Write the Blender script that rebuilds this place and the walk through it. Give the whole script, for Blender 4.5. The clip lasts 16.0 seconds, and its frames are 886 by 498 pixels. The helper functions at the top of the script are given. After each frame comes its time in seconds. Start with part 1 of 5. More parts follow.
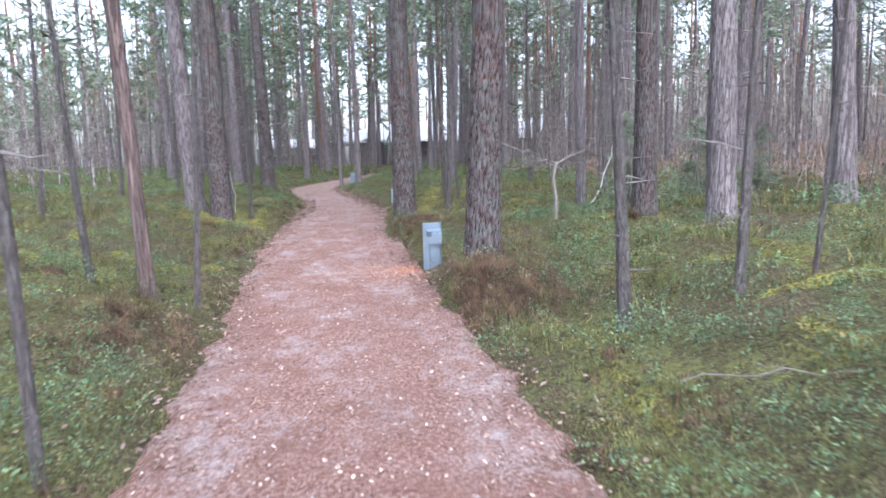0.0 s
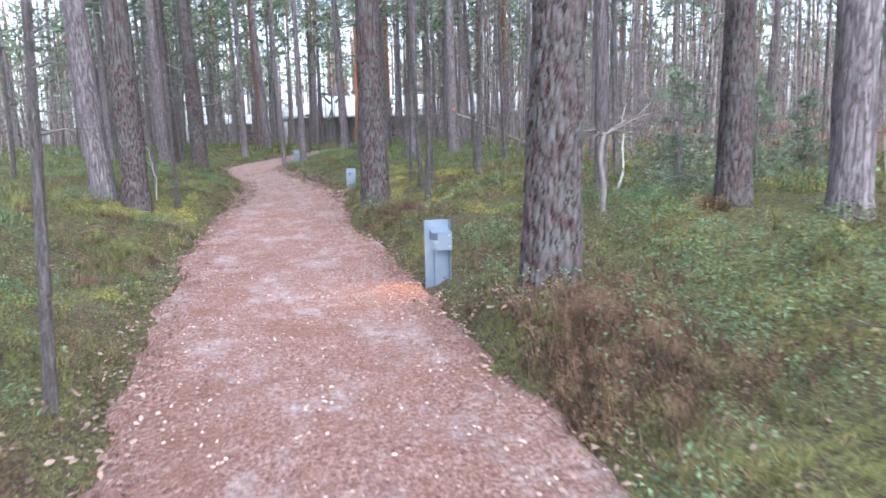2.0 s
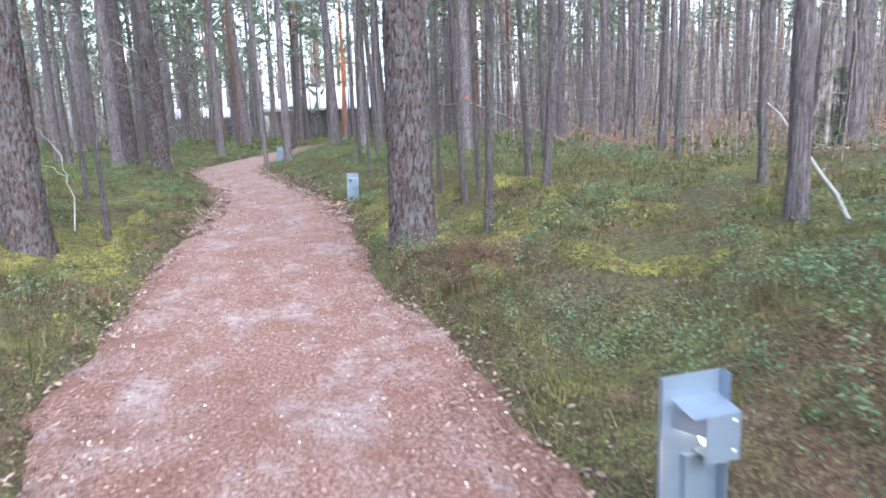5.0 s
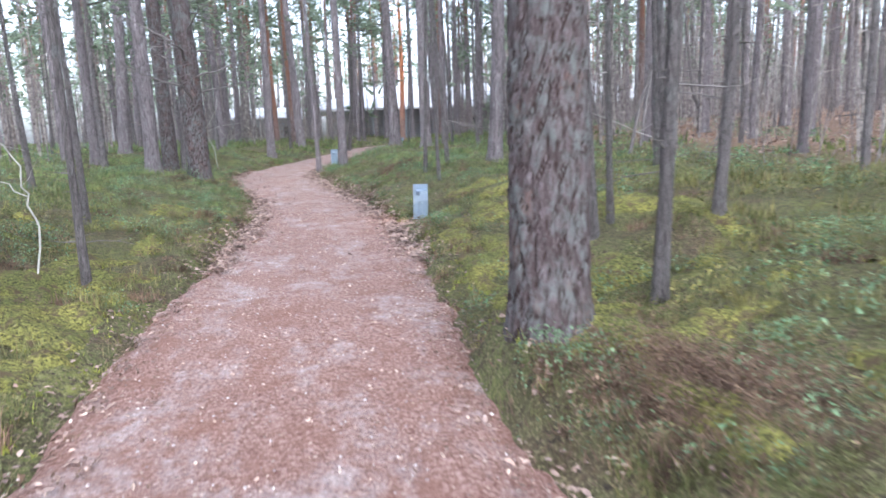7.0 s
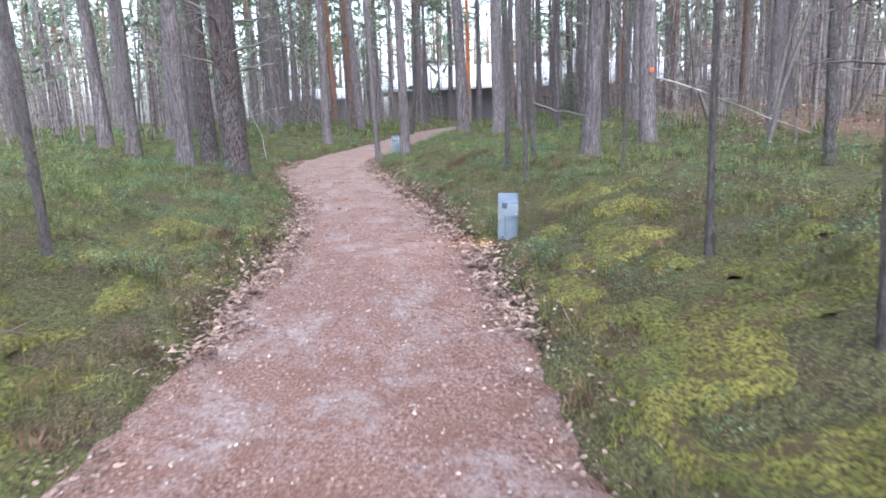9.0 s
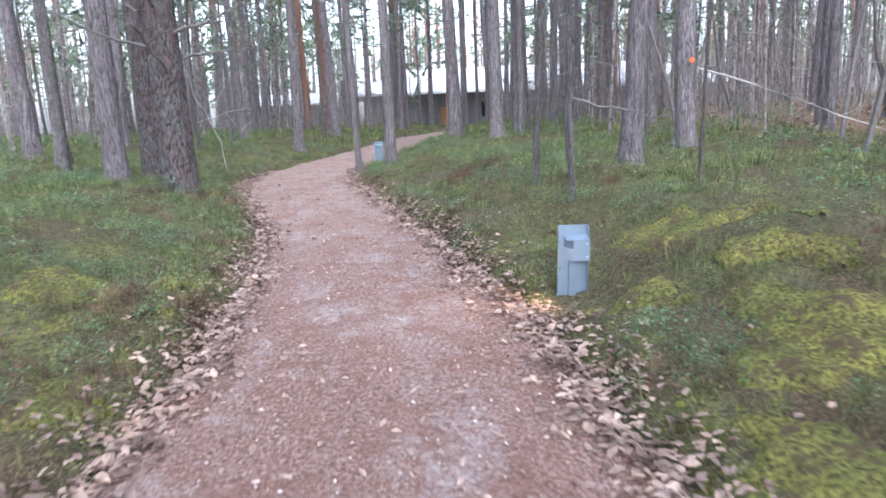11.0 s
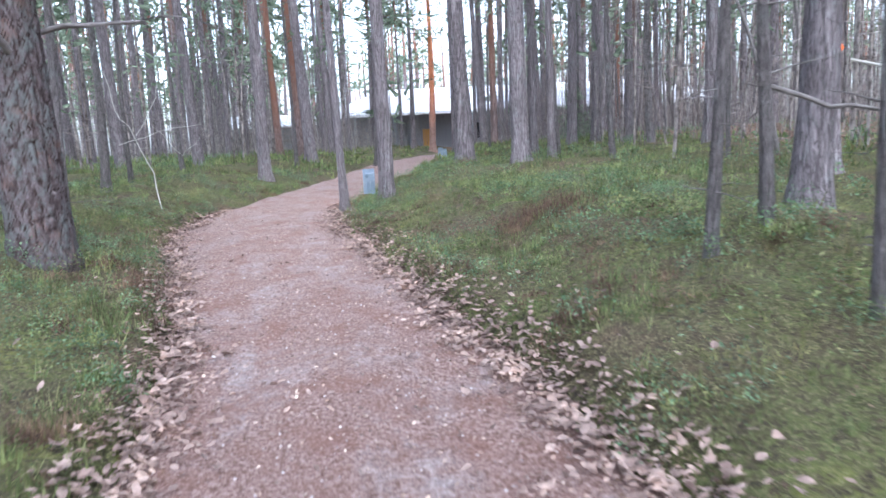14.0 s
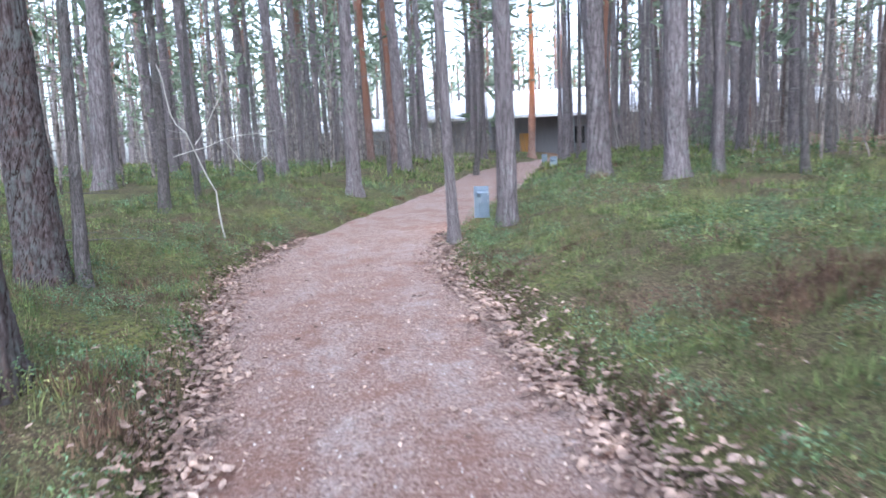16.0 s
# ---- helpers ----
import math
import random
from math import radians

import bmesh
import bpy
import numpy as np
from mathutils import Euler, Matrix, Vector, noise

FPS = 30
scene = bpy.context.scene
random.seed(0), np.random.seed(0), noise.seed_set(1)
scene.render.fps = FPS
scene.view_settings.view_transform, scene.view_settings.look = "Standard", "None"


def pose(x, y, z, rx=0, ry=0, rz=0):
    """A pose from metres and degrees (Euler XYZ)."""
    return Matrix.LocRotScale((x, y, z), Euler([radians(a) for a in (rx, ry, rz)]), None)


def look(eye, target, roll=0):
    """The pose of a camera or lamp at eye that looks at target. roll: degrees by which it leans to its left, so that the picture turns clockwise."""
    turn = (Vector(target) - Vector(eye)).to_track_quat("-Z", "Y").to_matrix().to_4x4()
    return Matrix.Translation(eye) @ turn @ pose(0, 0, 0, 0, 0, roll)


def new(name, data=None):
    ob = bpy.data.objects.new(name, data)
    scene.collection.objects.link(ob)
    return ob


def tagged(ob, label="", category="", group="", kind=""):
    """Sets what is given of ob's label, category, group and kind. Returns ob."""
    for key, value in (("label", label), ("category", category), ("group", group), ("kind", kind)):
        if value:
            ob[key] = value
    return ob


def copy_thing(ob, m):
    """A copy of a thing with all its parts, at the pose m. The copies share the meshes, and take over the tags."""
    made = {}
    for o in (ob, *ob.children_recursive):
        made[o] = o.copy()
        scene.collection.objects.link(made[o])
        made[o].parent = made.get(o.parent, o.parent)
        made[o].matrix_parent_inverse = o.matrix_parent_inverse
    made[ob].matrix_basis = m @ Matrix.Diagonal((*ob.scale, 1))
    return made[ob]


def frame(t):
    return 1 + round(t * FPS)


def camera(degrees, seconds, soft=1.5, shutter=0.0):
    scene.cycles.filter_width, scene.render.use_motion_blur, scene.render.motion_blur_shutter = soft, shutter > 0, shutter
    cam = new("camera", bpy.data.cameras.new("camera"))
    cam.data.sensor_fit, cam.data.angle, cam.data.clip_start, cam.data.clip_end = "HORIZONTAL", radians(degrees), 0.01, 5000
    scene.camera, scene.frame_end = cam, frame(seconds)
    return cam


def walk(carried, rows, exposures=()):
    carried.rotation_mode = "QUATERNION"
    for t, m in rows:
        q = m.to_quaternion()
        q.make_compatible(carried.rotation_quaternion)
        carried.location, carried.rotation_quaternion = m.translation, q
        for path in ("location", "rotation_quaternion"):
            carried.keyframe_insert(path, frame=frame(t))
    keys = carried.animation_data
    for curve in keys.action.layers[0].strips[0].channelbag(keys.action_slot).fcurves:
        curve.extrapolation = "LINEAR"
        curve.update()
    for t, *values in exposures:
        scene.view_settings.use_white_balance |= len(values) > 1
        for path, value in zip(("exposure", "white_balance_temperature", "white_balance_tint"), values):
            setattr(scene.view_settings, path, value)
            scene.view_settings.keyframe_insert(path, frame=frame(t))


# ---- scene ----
cam = camera(65.5, 16.0, soft=1.6, shutter=0.5)
METRES, EYE, TILT, LEAN, TURN = 25.4, 1.5, 0.0, 0.0, -8.4
ROWS = [
    (0.0, 0.0, 0.0, 0.0, -0.17, -7.33, 1.29),
    (0.5, -0.0082, 0.0302, -0.0012, -2.22, -7.42, 1.32),
    (1.0, -0.015, 0.0583, -0.0023, -4.0, -7.98, 1.38),
    (1.5, -0.0207, 0.0897, -0.002, -5.19, -8.82, 1.41),
    (2.0, -0.0263, 0.1181, -0.0024, -5.13, -9.31, 1.43),
    (2.5, -0.0304, 0.1471, -0.0015, -5.39, -9.57, 1.54),
    (3.0, -0.0358, 0.1765, -0.0021, -5.29, -9.56, 1.55),
    (5.5, -0.0529, 0.3254, 0.0004, -6.65, -10.03, 1.93),
    (6.0, -0.0568, 0.356, -0.0009, -4.55, -9.75, 1.83),
    (6.5, -0.0578, 0.3866, -0.002, -3.2, -9.54, 1.89),
    (7.0, -0.0599, 0.4182, 0.0005, -2.0, -9.76, 1.92),
    (7.5, -0.0619, 0.4494, 0.001, 1.67, -10.12, 1.81),
    (8.0, -0.0647, 0.4833, 0.0023, 2.35, -10.69, 1.89),
    (8.5, -0.0693, 0.5133, 0.0046, 2.86, -11.14, 1.88),
    (9.0, -0.0731, 0.5421, 0.006, 3.08, -11.21, 1.97),
    (11.5, -0.1056, 0.696, -0.0002, -0.59, -10.64, 2.32),
    (12.0, -0.1127, 0.7267, -0.0007, -1.99, -10.69, 2.39),
    (12.5, -0.1187, 0.7589, 0.002, -2.05, -10.62, 2.42),
    (13.0, -0.1225, 0.7901, 0.0015, -1.5, -10.15, 2.56),
    (13.5, -0.1279, 0.8237, 0.0007, -1.35, -9.11, 2.57),
    (14.0, -0.1336, 0.8553, -0.0009, -1.25, -8.92, 2.64),
    (14.5, -0.1409, 0.8885, 0.0014, -1.13, -8.81, 2.68),
    (15.0, -0.1487, 0.9193, 0.0024, 1.66, -8.57, 2.5),
    (15.5, -0.1544, 0.9529, 0.0037, 3.7, -8.44, 2.56),
    (16.0, -0.1615, 0.9842, 0.0048, 6.02, -8.29, 2.53),
]
walk(cam, [(t, pose(0, 0, EYE, TILT, LEAN, TURN) @ pose(METRES * x, METRES * y, METRES * z, 90 + pitch, roll, yaw)) for t, x, y, z, yaw, pitch, roll in ROWS],
     exposures=[(0.0, 1.77, 5620, 15), (6.0, 2.1, 5620, 12), (9.0, 2.05, 5660, 13), (12.5, 2.13, 5470, 13), (16.0, 2.14, 5400, 12)])

# ---- sky, sun and exposure ----
world = bpy.data.worlds.new("overcast_sky")
scene.world = world
world.use_nodes = True
wt = world.node_tree
wt.nodes.clear()
w_sky = wt.nodes.new("ShaderNodeTexSky")
w_sky.sky_type, w_sky.sun_disc = "NISHITA", False
w_sky.sun_elevation, w_sky.sun_rotation = radians(44), radians(172)
w_sky.air_density, w_sky.dust_density, w_sky.ozone_density = 1.0, 3.0, 1.0
w_hsv = wt.nodes.new("ShaderNodeHueSaturation")
w_hsv.inputs["Saturation"].default_value = 0.42
w_bg = wt.nodes.new("ShaderNodeBackground")
w_bg.inputs["Strength"].default_value = 0.15
w_out = wt.nodes.new("ShaderNodeOutputWorld")
wt.links.new(w_sky.outputs[0], w_hsv.inputs["Color"])
wt.links.new(w_hsv.outputs[0], w_bg.inputs["Color"])
wt.links.new(w_bg.outputs[0], w_out.inputs["Surface"])

sun_data = bpy.data.lights.new("sun", "SUN")
sun_data.energy, sun_data.angle, sun_data.color = 0.4, radians(80), (1.0, 0.98, 0.95)
sun = new("sun", sun_data)
sun.matrix_world = look((5, -35, 34), (0, 0, 0))


# ---- small tools ----
def smooth(a, b, v):
    s = np.clip((np.asarray(v, float) - a) / (b - a), 0, 1)
    return s * s * (3 - 2 * s)


def vnoise(x, y, seed=0):
    """Smooth value noise in 0..1 on a unit lattice."""
    x, y = np.asarray(x, float), np.asarray(y, float)
    ix, iy = np.floor(x).astype(np.int64), np.floor(y).astype(np.int64)
    fx, fy = x - ix, y - iy
    fx, fy = fx * fx * (3 - 2 * fx), fy * fy * (3 - 2 * fy)

    def h(a, b):
        n = (a * 374761393 + b * 668265263 + seed * 974634777) & 0xFFFFFFFF
        n = ((n ^ (n >> 13)) * 1274126177) & 0xFFFFFFFF
        return ((n ^ (n >> 16)) & 0xFFFF) / 65535.0

    top = h(ix, iy) * (1 - fx) + h(ix + 1, iy) * fx
    low = h(ix, iy + 1) * (1 - fx) + h(ix + 1, iy + 1) * fx
    return top * (1 - fy) + low * fy


class Geo:
    """Collects vertices and faces for one mesh."""

    def __init__(self):
        self.v, self.f = [], []

    def tube(self, pts, radii, sides=5, cap=True):
        base = len(self.v)
        pts = [Vector(p) for p in pts]
        for i, (p, r) in enumerate(zip(pts, radii)):
            t = (pts[min(i + 1, len(pts) - 1)] - pts[max(i - 1, 0)]).normalized()
            a = t.orthogonal().normalized() if abs(t.z) < 0.9 else Vector((1, 0, 0)) - t * t.x
            a.normalize()
            b = t.cross(a)
            for k in range(sides):
                c = 2 * math.pi * k / sides
                self.v.append(tuple(p + (a * math.cos(c) + b * math.sin(c)) * r))
        for i in range(len(pts) - 1):
            for k in range(sides):
                k2 = (k + 1) % sides
                self.f.append((base + i * sides + k, base + i * sides + k2, base + (i + 1) * sides + k2, base + (i + 1) * sides + k))
        if cap:
            self.f.append(tuple(base + (len(pts) - 1) * sides + k for k in range(sides)))

    def box(self, lo, hi):
        b = len(self.v)
        self.v += [(x, y, z) for z in (lo[2], hi[2]) for y in (lo[1], hi[1]) for x in (lo[0], hi[0])]
        self.f += [tuple(b + i for i in q) for q in ((0, 2, 3, 1), (4, 5, 7, 6), (0, 1, 5, 4), (2, 6, 7, 3), (0, 4, 6, 2), (1, 3, 7, 5))]

    def prism(self, outline, axis_from, axis_to, axis="x"):
        """Extrudes an outline of pairs along an axis."""
        b, n = len(self.v), len(outline)
        for a in (axis_from, axis_to):
            for p, q in outline:
                self.v.append({"x": (a, p, q), "y": (p, a, q), "z": (p, q, a)}[axis])
        for k in range(n):
            k2 = (k + 1) % n
            self.f.append((b + k, b + k2, b + n + k2, b + n + k))
        self.f += [tuple(b + k for k in reversed(range(n))), tuple(b + n + k for k in range(n))]

    def mesh(self, name, mat, soft=True):
        me = bpy.data.meshes.new(name)
        me.from_pydata(self.v, [], self.f)
        me.materials.append(mat)
        bm = bmesh.new()
        bm.from_mesh(me)
        bmesh.ops.recalc_face_normals(bm, faces=bm.faces)
        bm.to_mesh(me)
        bm.free()
        if soft:
            me.polygons.foreach_set("use_smooth", [True] * len(me.polygons))
        me.update()
        return me


def fast_mesh(name, verts, faces, mat, soft=False):
    """A mesh from arrays: verts (n, 3) and faces (m, 3 or 4)."""
    me = bpy.data.meshes.new(name)
    k = faces.shape[1]
    me.vertices.add(len(verts))
    me.vertices.foreach_set("co", np.ascontiguousarray(verts, dtype=np.float32).ravel())
    me.loops.add(faces.size)
    me.loops.foreach_set("vertex_index", np.ascontiguousarray(faces, dtype=np.int32).ravel())
    me.polygons.add(len(faces))
    me.polygons.foreach_set("loop_start", np.arange(0, faces.size, k, dtype=np.int32))
    me.polygons.foreach_set("use_smooth", np.full(len(faces), soft))
    me.materials.append(mat)
    me.update(calc_edges=True)
    return me


def part(name, me, parent, label=""):
    ob = new(name, me)
    ob.parent = parent
    return tagged(ob, label) if label else ob


# ---- materials ----
def material(name, rough=0.8, metal=0.0):
    m = bpy.data.materials.new(name)
    m.use_nodes = True
    nt = m.node_tree
    b = nt.nodes["Principled BSDF"]
    b.inputs["Roughness"].default_value, b.inputs["Metallic"].default_value = rough, metal
    b.inputs["Specular IOR Level"].default_value = 0.25
    return m, nt, b


def coords(nt, scale=(1, 1, 1), which="Object"):
    tc = nt.nodes.new("ShaderNodeTexCoord")
    mp = nt.nodes.new("ShaderNodeMapping")
    mp.inputs["Scale"].default_value = scale
    nt.links.new(tc.outputs[which], mp.inputs["Vector"])
    return mp.outputs[0]


def noise_tex(nt, vec, scale, detail=4.0, rough=0.55):
    n = nt.nodes.new("ShaderNodeTexNoise")
    n.inputs["Scale"].default_value, n.inputs["Detail"].default_value, n.inputs["Roughness"].default_value = scale, detail, rough
    nt.links.new(vec, n.inputs["Vector"])
    return n.outputs["Fac"]


def ramp(nt, fac, stops):
    r = nt.nodes.new("ShaderNodeValToRGB")
    while len(r.color_ramp.elements) < len(stops):
        r.color_ramp.elements.new(0.5)
    for e, (p, c) in zip(r.color_ramp.elements, stops):
        e.position, e.color = p, (*c, 1) if len(c) == 3 else c
    nt.links.new(fac, r.inputs[0])
    return r.outputs[0]


def mix(nt, fac, a, b, mode="MIX"):
    n = nt.nodes.new("ShaderNodeMix")
    n.data_type, n.blend_type = "RGBA", mode
    for v, i in ((fac, 0), (a, 6), (b, 7)):
        if isinstance(v, (int, float)):
            n.inputs[i].default_value = v
        elif isinstance(v, tuple):
            n.inputs[i].default_value = (*v, 1)
        else:
            nt.links.new(v, n.inputs[i])
    return n.outputs[2]


def bump(nt, b, height, strength=0.5, distance=0.02):
    n = nt.nodes.new("ShaderNodeBump")
    n.inputs["Strength"].default_value, n.inputs["Distance"].default_value = strength, distance
    nt.links.new(height, n.inputs["Height"])
    nt.links.new(n.outputs[0], b.inputs["Normal"])


def math_node(nt, op, a, b=0.0, clamp=False):
    n = nt.nodes.new("ShaderNodeMath")
    n.operation, n.use_clamp = op, clamp
    for v, i in ((a, 0), (b, 1)):
        if isinstance(v, (int, float)):
            n.inputs[i].default_value = v
        else:
            nt.links.new(v, n.inputs[i])
    return n.outputs[0]


def per_object(nt):
    return nt.nodes.new("ShaderNodeObjectInfo").outputs["Random"]


def per_piece(nt):
    return nt.nodes.new("ShaderNodeNewGeometry").outputs["Random Per Island"]


def bark_material(name, scale, dark, mid, pale, lichen, red_from=None, red=(0.26, 0.125, 0.08)):
    m, nt, b = material(name, 0.92)
    v = coords(nt, (1, 1, 0.12))
    wob = noise_tex(nt, v, scale * 0.8, 4)
    add = nt.nodes.new("ShaderNodeVectorMath")
    add.operation = "MULTIPLY_ADD"
    nt.links.new(wob, add.inputs[0])
    add.inputs[1].default_value = (0.34, 0.34, 0.34)
    nt.links.new(v, add.inputs[2])
    vor = nt.nodes.new("ShaderNodeTexVoronoi")
    vor.feature = "DISTANCE_TO_EDGE"
    vor.inputs["Scale"].default_value = scale
    nt.links.new(add.outputs[0], vor.inputs["Vector"])
    crack = ramp(nt, vor.outputs["Distance"], [(0.0, (0.1, 0.1, 0.1)), (0.12, (0.7, 0.7, 0.7)), (0.4, (1, 1, 1))])
    flakes = noise_tex(nt, coords(nt, (1, 1, 0.4)), 26, 6, 0.65)
    col = mix(nt, ramp(nt, flakes, [(0.3, (0, 0, 0)), (0.7, (1, 1, 1))]), mid, pale)
    spots = ramp(nt, noise_tex(nt, coords(nt, (1, 1, 0.7)), 5.5, 5, 0.7), [(0.53, (0, 0, 0)), (0.66, (1, 1, 1))])
    col = mix(nt, math_node(nt, "MULTIPLY", spots, 0.6), col, lichen)
    col = mix(nt, crack, dark, col)
    if red_from is not None:
        sep = nt.nodes.new("ShaderNodeSeparateXYZ")
        nt.links.new(coords(nt), sep.inputs[0])
        h = math_node(nt, "ADD", sep.outputs[2], math_node(nt, "MULTIPLY", noise_tex(nt, coords(nt), 1.5, 3), 3.0))
        h = math_node(nt, "ADD", h, math_node(nt, "MULTIPLY", per_object(nt), 5.0))
        up = math_node(nt, "MULTIPLY", math_node(nt, "SUBTRACT", h, red_from), 0.3, True)
        col = mix(nt, math_node(nt, "MULTIPLY", up, 0.85), col, red)
    shade = math_node(nt, "ADD", math_node(nt, "MULTIPLY", per_object(nt), 0.3), 0.82)
    sh = nt.nodes.new("ShaderNodeHueSaturation")
    nt.links.new(shade, sh.inputs["Value"])
    nt.links.new(col, sh.inputs["Color"])
    nt.links.new(sh.outputs[0], b.inputs["Base Color"])
    bump(nt, b, math_node(nt, "ADD", crack, math_node(nt, "MULTIPLY", flakes, 0.5)), 0.9, 0.025)
    return m


M_BARK = bark_material("pine_bark", 16, (0.082, 0.068, 0.069), (0.232, 0.202, 0.208), (0.38, 0.338, 0.35), (0.38, 0.40, 0.395), 13.0)
M_BARK_RED = bark_material("red_pine_bark", 12, (0.09, 0.062, 0.058), (0.23, 0.165, 0.15), (0.35, 0.27, 0.25), (0.34, 0.32, 0.31), 6.0)
M_BARK_ORANGE = bark_material("orange_pine_bark", 15, (0.2, 0.11, 0.08), (0.38, 0.24, 0.19), (0.47, 0.34, 0.3), (0.42, 0.39, 0.37), 8.0, (0.68, 0.25, 0.11))
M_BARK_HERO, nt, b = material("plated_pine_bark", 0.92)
flakes = noise_tex(nt, coords(nt, (1, 1, 0.45)), 22, 6, 0.7)
col = ramp(nt, flakes, [(0.32, (0.052, 0.036, 0.034)), (0.5, (0.092, 0.072, 0.072)), (0.68, (0.175, 0.15, 0.153))])
spots = ramp(nt, noise_tex(nt, coords(nt, (1, 1, 0.7)), 7, 6, 0.75), [(0.46, (0, 0, 0)), (0.60, (1, 1, 1))])
col = mix(nt, math_node(nt, "MULTIPLY", spots, 0.65), col, (0.145, 0.165, 0.158))
ruddy = ramp(nt, noise_tex(nt, coords(nt, (1, 1, 0.6)), 4, 5, 0.7), [(0.56, (0, 0, 0)), (0.68, (1, 1, 1))])
col = mix(nt, math_node(nt, "MULTIPLY", ruddy, 0.6), col, (0.16, 0.08, 0.062))
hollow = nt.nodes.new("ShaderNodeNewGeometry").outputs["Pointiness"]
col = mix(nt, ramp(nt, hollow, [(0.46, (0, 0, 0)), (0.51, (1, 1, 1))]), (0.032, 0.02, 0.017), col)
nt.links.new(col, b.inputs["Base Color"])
bump(nt, b, flakes, 0.7, 0.015)
M_BARK_YOUNG = bark_material("young_pine_bark", 30, (0.075, 0.066, 0.064), (0.185, 0.162, 0.158), (0.31, 0.285, 0.28), (0.30, 0.33, 0.315))


def plain_wood(name, a, c):
    m, nt, b = material(name, 0.9)
    f = noise_tex(nt, coords(nt), 14, 4)
    nt.links.new(mix(nt, f, a, c), b.inputs["Base Color"])
    bump(nt, b, f, 0.4, 0.01)
    return m


M_TWIG = plain_wood("dead_twig_wood", (0.09, 0.075, 0.07), (0.27, 0.25, 0.24))
M_GREYWOOD = plain_wood("weathered_wood", (0.13, 0.11, 0.10), (0.33, 0.30, 0.28))
M_BIRCH = plain_wood("pale_sapling_bark", (0.30, 0.29, 0.26), (0.62, 0.60, 0.55))


def leaf_material(name, stops, patch_stops, patch_scale=0.7, rough=0.6, trans=0.25, south=None):
    m, nt, b = material(name, rough)
    col = ramp(nt, per_piece(nt), stops)
    pos = nt.nodes.new("ShaderNodeNewGeometry").outputs["Position"]
    patch = ramp(nt, noise_tex(nt, pos, patch_scale, 4, 0.6), patch_stops)
    if south:
        # browner and mossier plants grow south of the third bend
        psep = nt.nodes.new("ShaderNodeSeparateXYZ")
        nt.links.new(pos, psep.inputs[0])
        north = math_node(nt, "MULTIPLY", math_node(nt, "SUBTRACT", psep.outputs[1], 19.0), 0.12, True)
        patch = mix(nt, north, ramp(nt, noise_tex(nt, pos, patch_scale, 4, 0.6), south), patch)
    tone = ramp(nt, noise_tex(nt, pos, 5.0, 5, 0.65), [(0.36, (0.38, 0.36, 0.34)), (0.5, (0.9, 0.9, 0.88)), (0.64, (1.5, 1.5, 1.4))])
    shade = mix(nt, 1.0, mix(nt, 0.55, col, patch), tone, "MULTIPLY")
    nt.links.new(shade, b.inputs["Base Color"])
    tr = nt.nodes.new("ShaderNodeBsdfTranslucent")
    nt.links.new(shade, tr.inputs["Color"])
    ms = nt.nodes.new("ShaderNodeMixShader")
    ms.inputs[0].default_value = trans
    out = nt.nodes["Material Output"]
    nt.links.new(b.outputs[0], ms.inputs[1])
    nt.links.new(tr.outputs[0], ms.inputs[2])
    nt.links.new(ms.outputs[0], out.inputs["Surface"])
    return m


M_NEEDLE = leaf_material("pine_needles", [(0, (0.16, 0.22, 0.14)), (1, (0.30, 0.36, 0.26))], [(0.3, (0.17, 0.23, 0.16)), (0.7, (0.31, 0.36, 0.27))], 0.3, 0.6, 0.35)
M_TUFT = leaf_material("heath_blades", [(0, (0.035, 0.045, 0.02)), (0.3, (0.10, 0.13, 0.05)), (0.62, (0.22, 0.26, 0.11)), (0.84, (0.38, 0.37, 0.19)), (1, (0.36, 0.23, 0.15))],
                       [(0.36, (0.20, 0.14, 0.08)), (0.43, (0.14, 0.20, 0.08)), (0.56, (0.26, 0.36, 0.14)), (0.66, (0.40, 0.43, 0.17))], 1.5, 0.6, 0.35,
                       [(0.36, (0.25, 0.15, 0.09)), (0.46, (0.145, 0.15, 0.06)), (0.56, (0.26, 0.245, 0.09)), (0.66, (0.46, 0.38, 0.12))])
M_BERRY = leaf_material("bilberry_leaves", [(0, (0.07, 0.13, 0.07)), (0.6, (0.17, 0.29, 0.15)), (1, (0.34, 0.46, 0.29))],
                        [(0.35, (0.16, 0.25, 0.14)), (0.65, (0.23, 0.35, 0.20))], 1.1, 0.45, 0.35)
M_DRY = leaf_material("dry_heather", [(0, (0.06, 0.035, 0.028)), (0.6, (0.18, 0.11, 0.08)), (1, (0.33, 0.24, 0.165))],
                      [(0.35, (0.15, 0.095, 0.07)), (0.65, (0.30, 0.21, 0.15))], 2.0)
M_MOSS = leaf_material("moss_cushion", [(0, (0.14, 0.19, 0.04)), (0.6, (0.30, 0.35, 0.07)), (1, (0.45, 0.46, 0.12))],
                       [(0.35, (0.24, 0.28, 0.06)), (0.65, (0.48, 0.50, 0.11))], 1.5, 0.9, 0.25)
M_THICKET = leaf_material("bare_twig_thicket", [(0, (0.20, 0.17, 0.165)), (1, (0.42, 0.385, 0.38))], [(0.4, (0.22, 0.18, 0.165)), (0.6, (0.34, 0.31, 0.30))], 0.1, 0.9, 0.1)
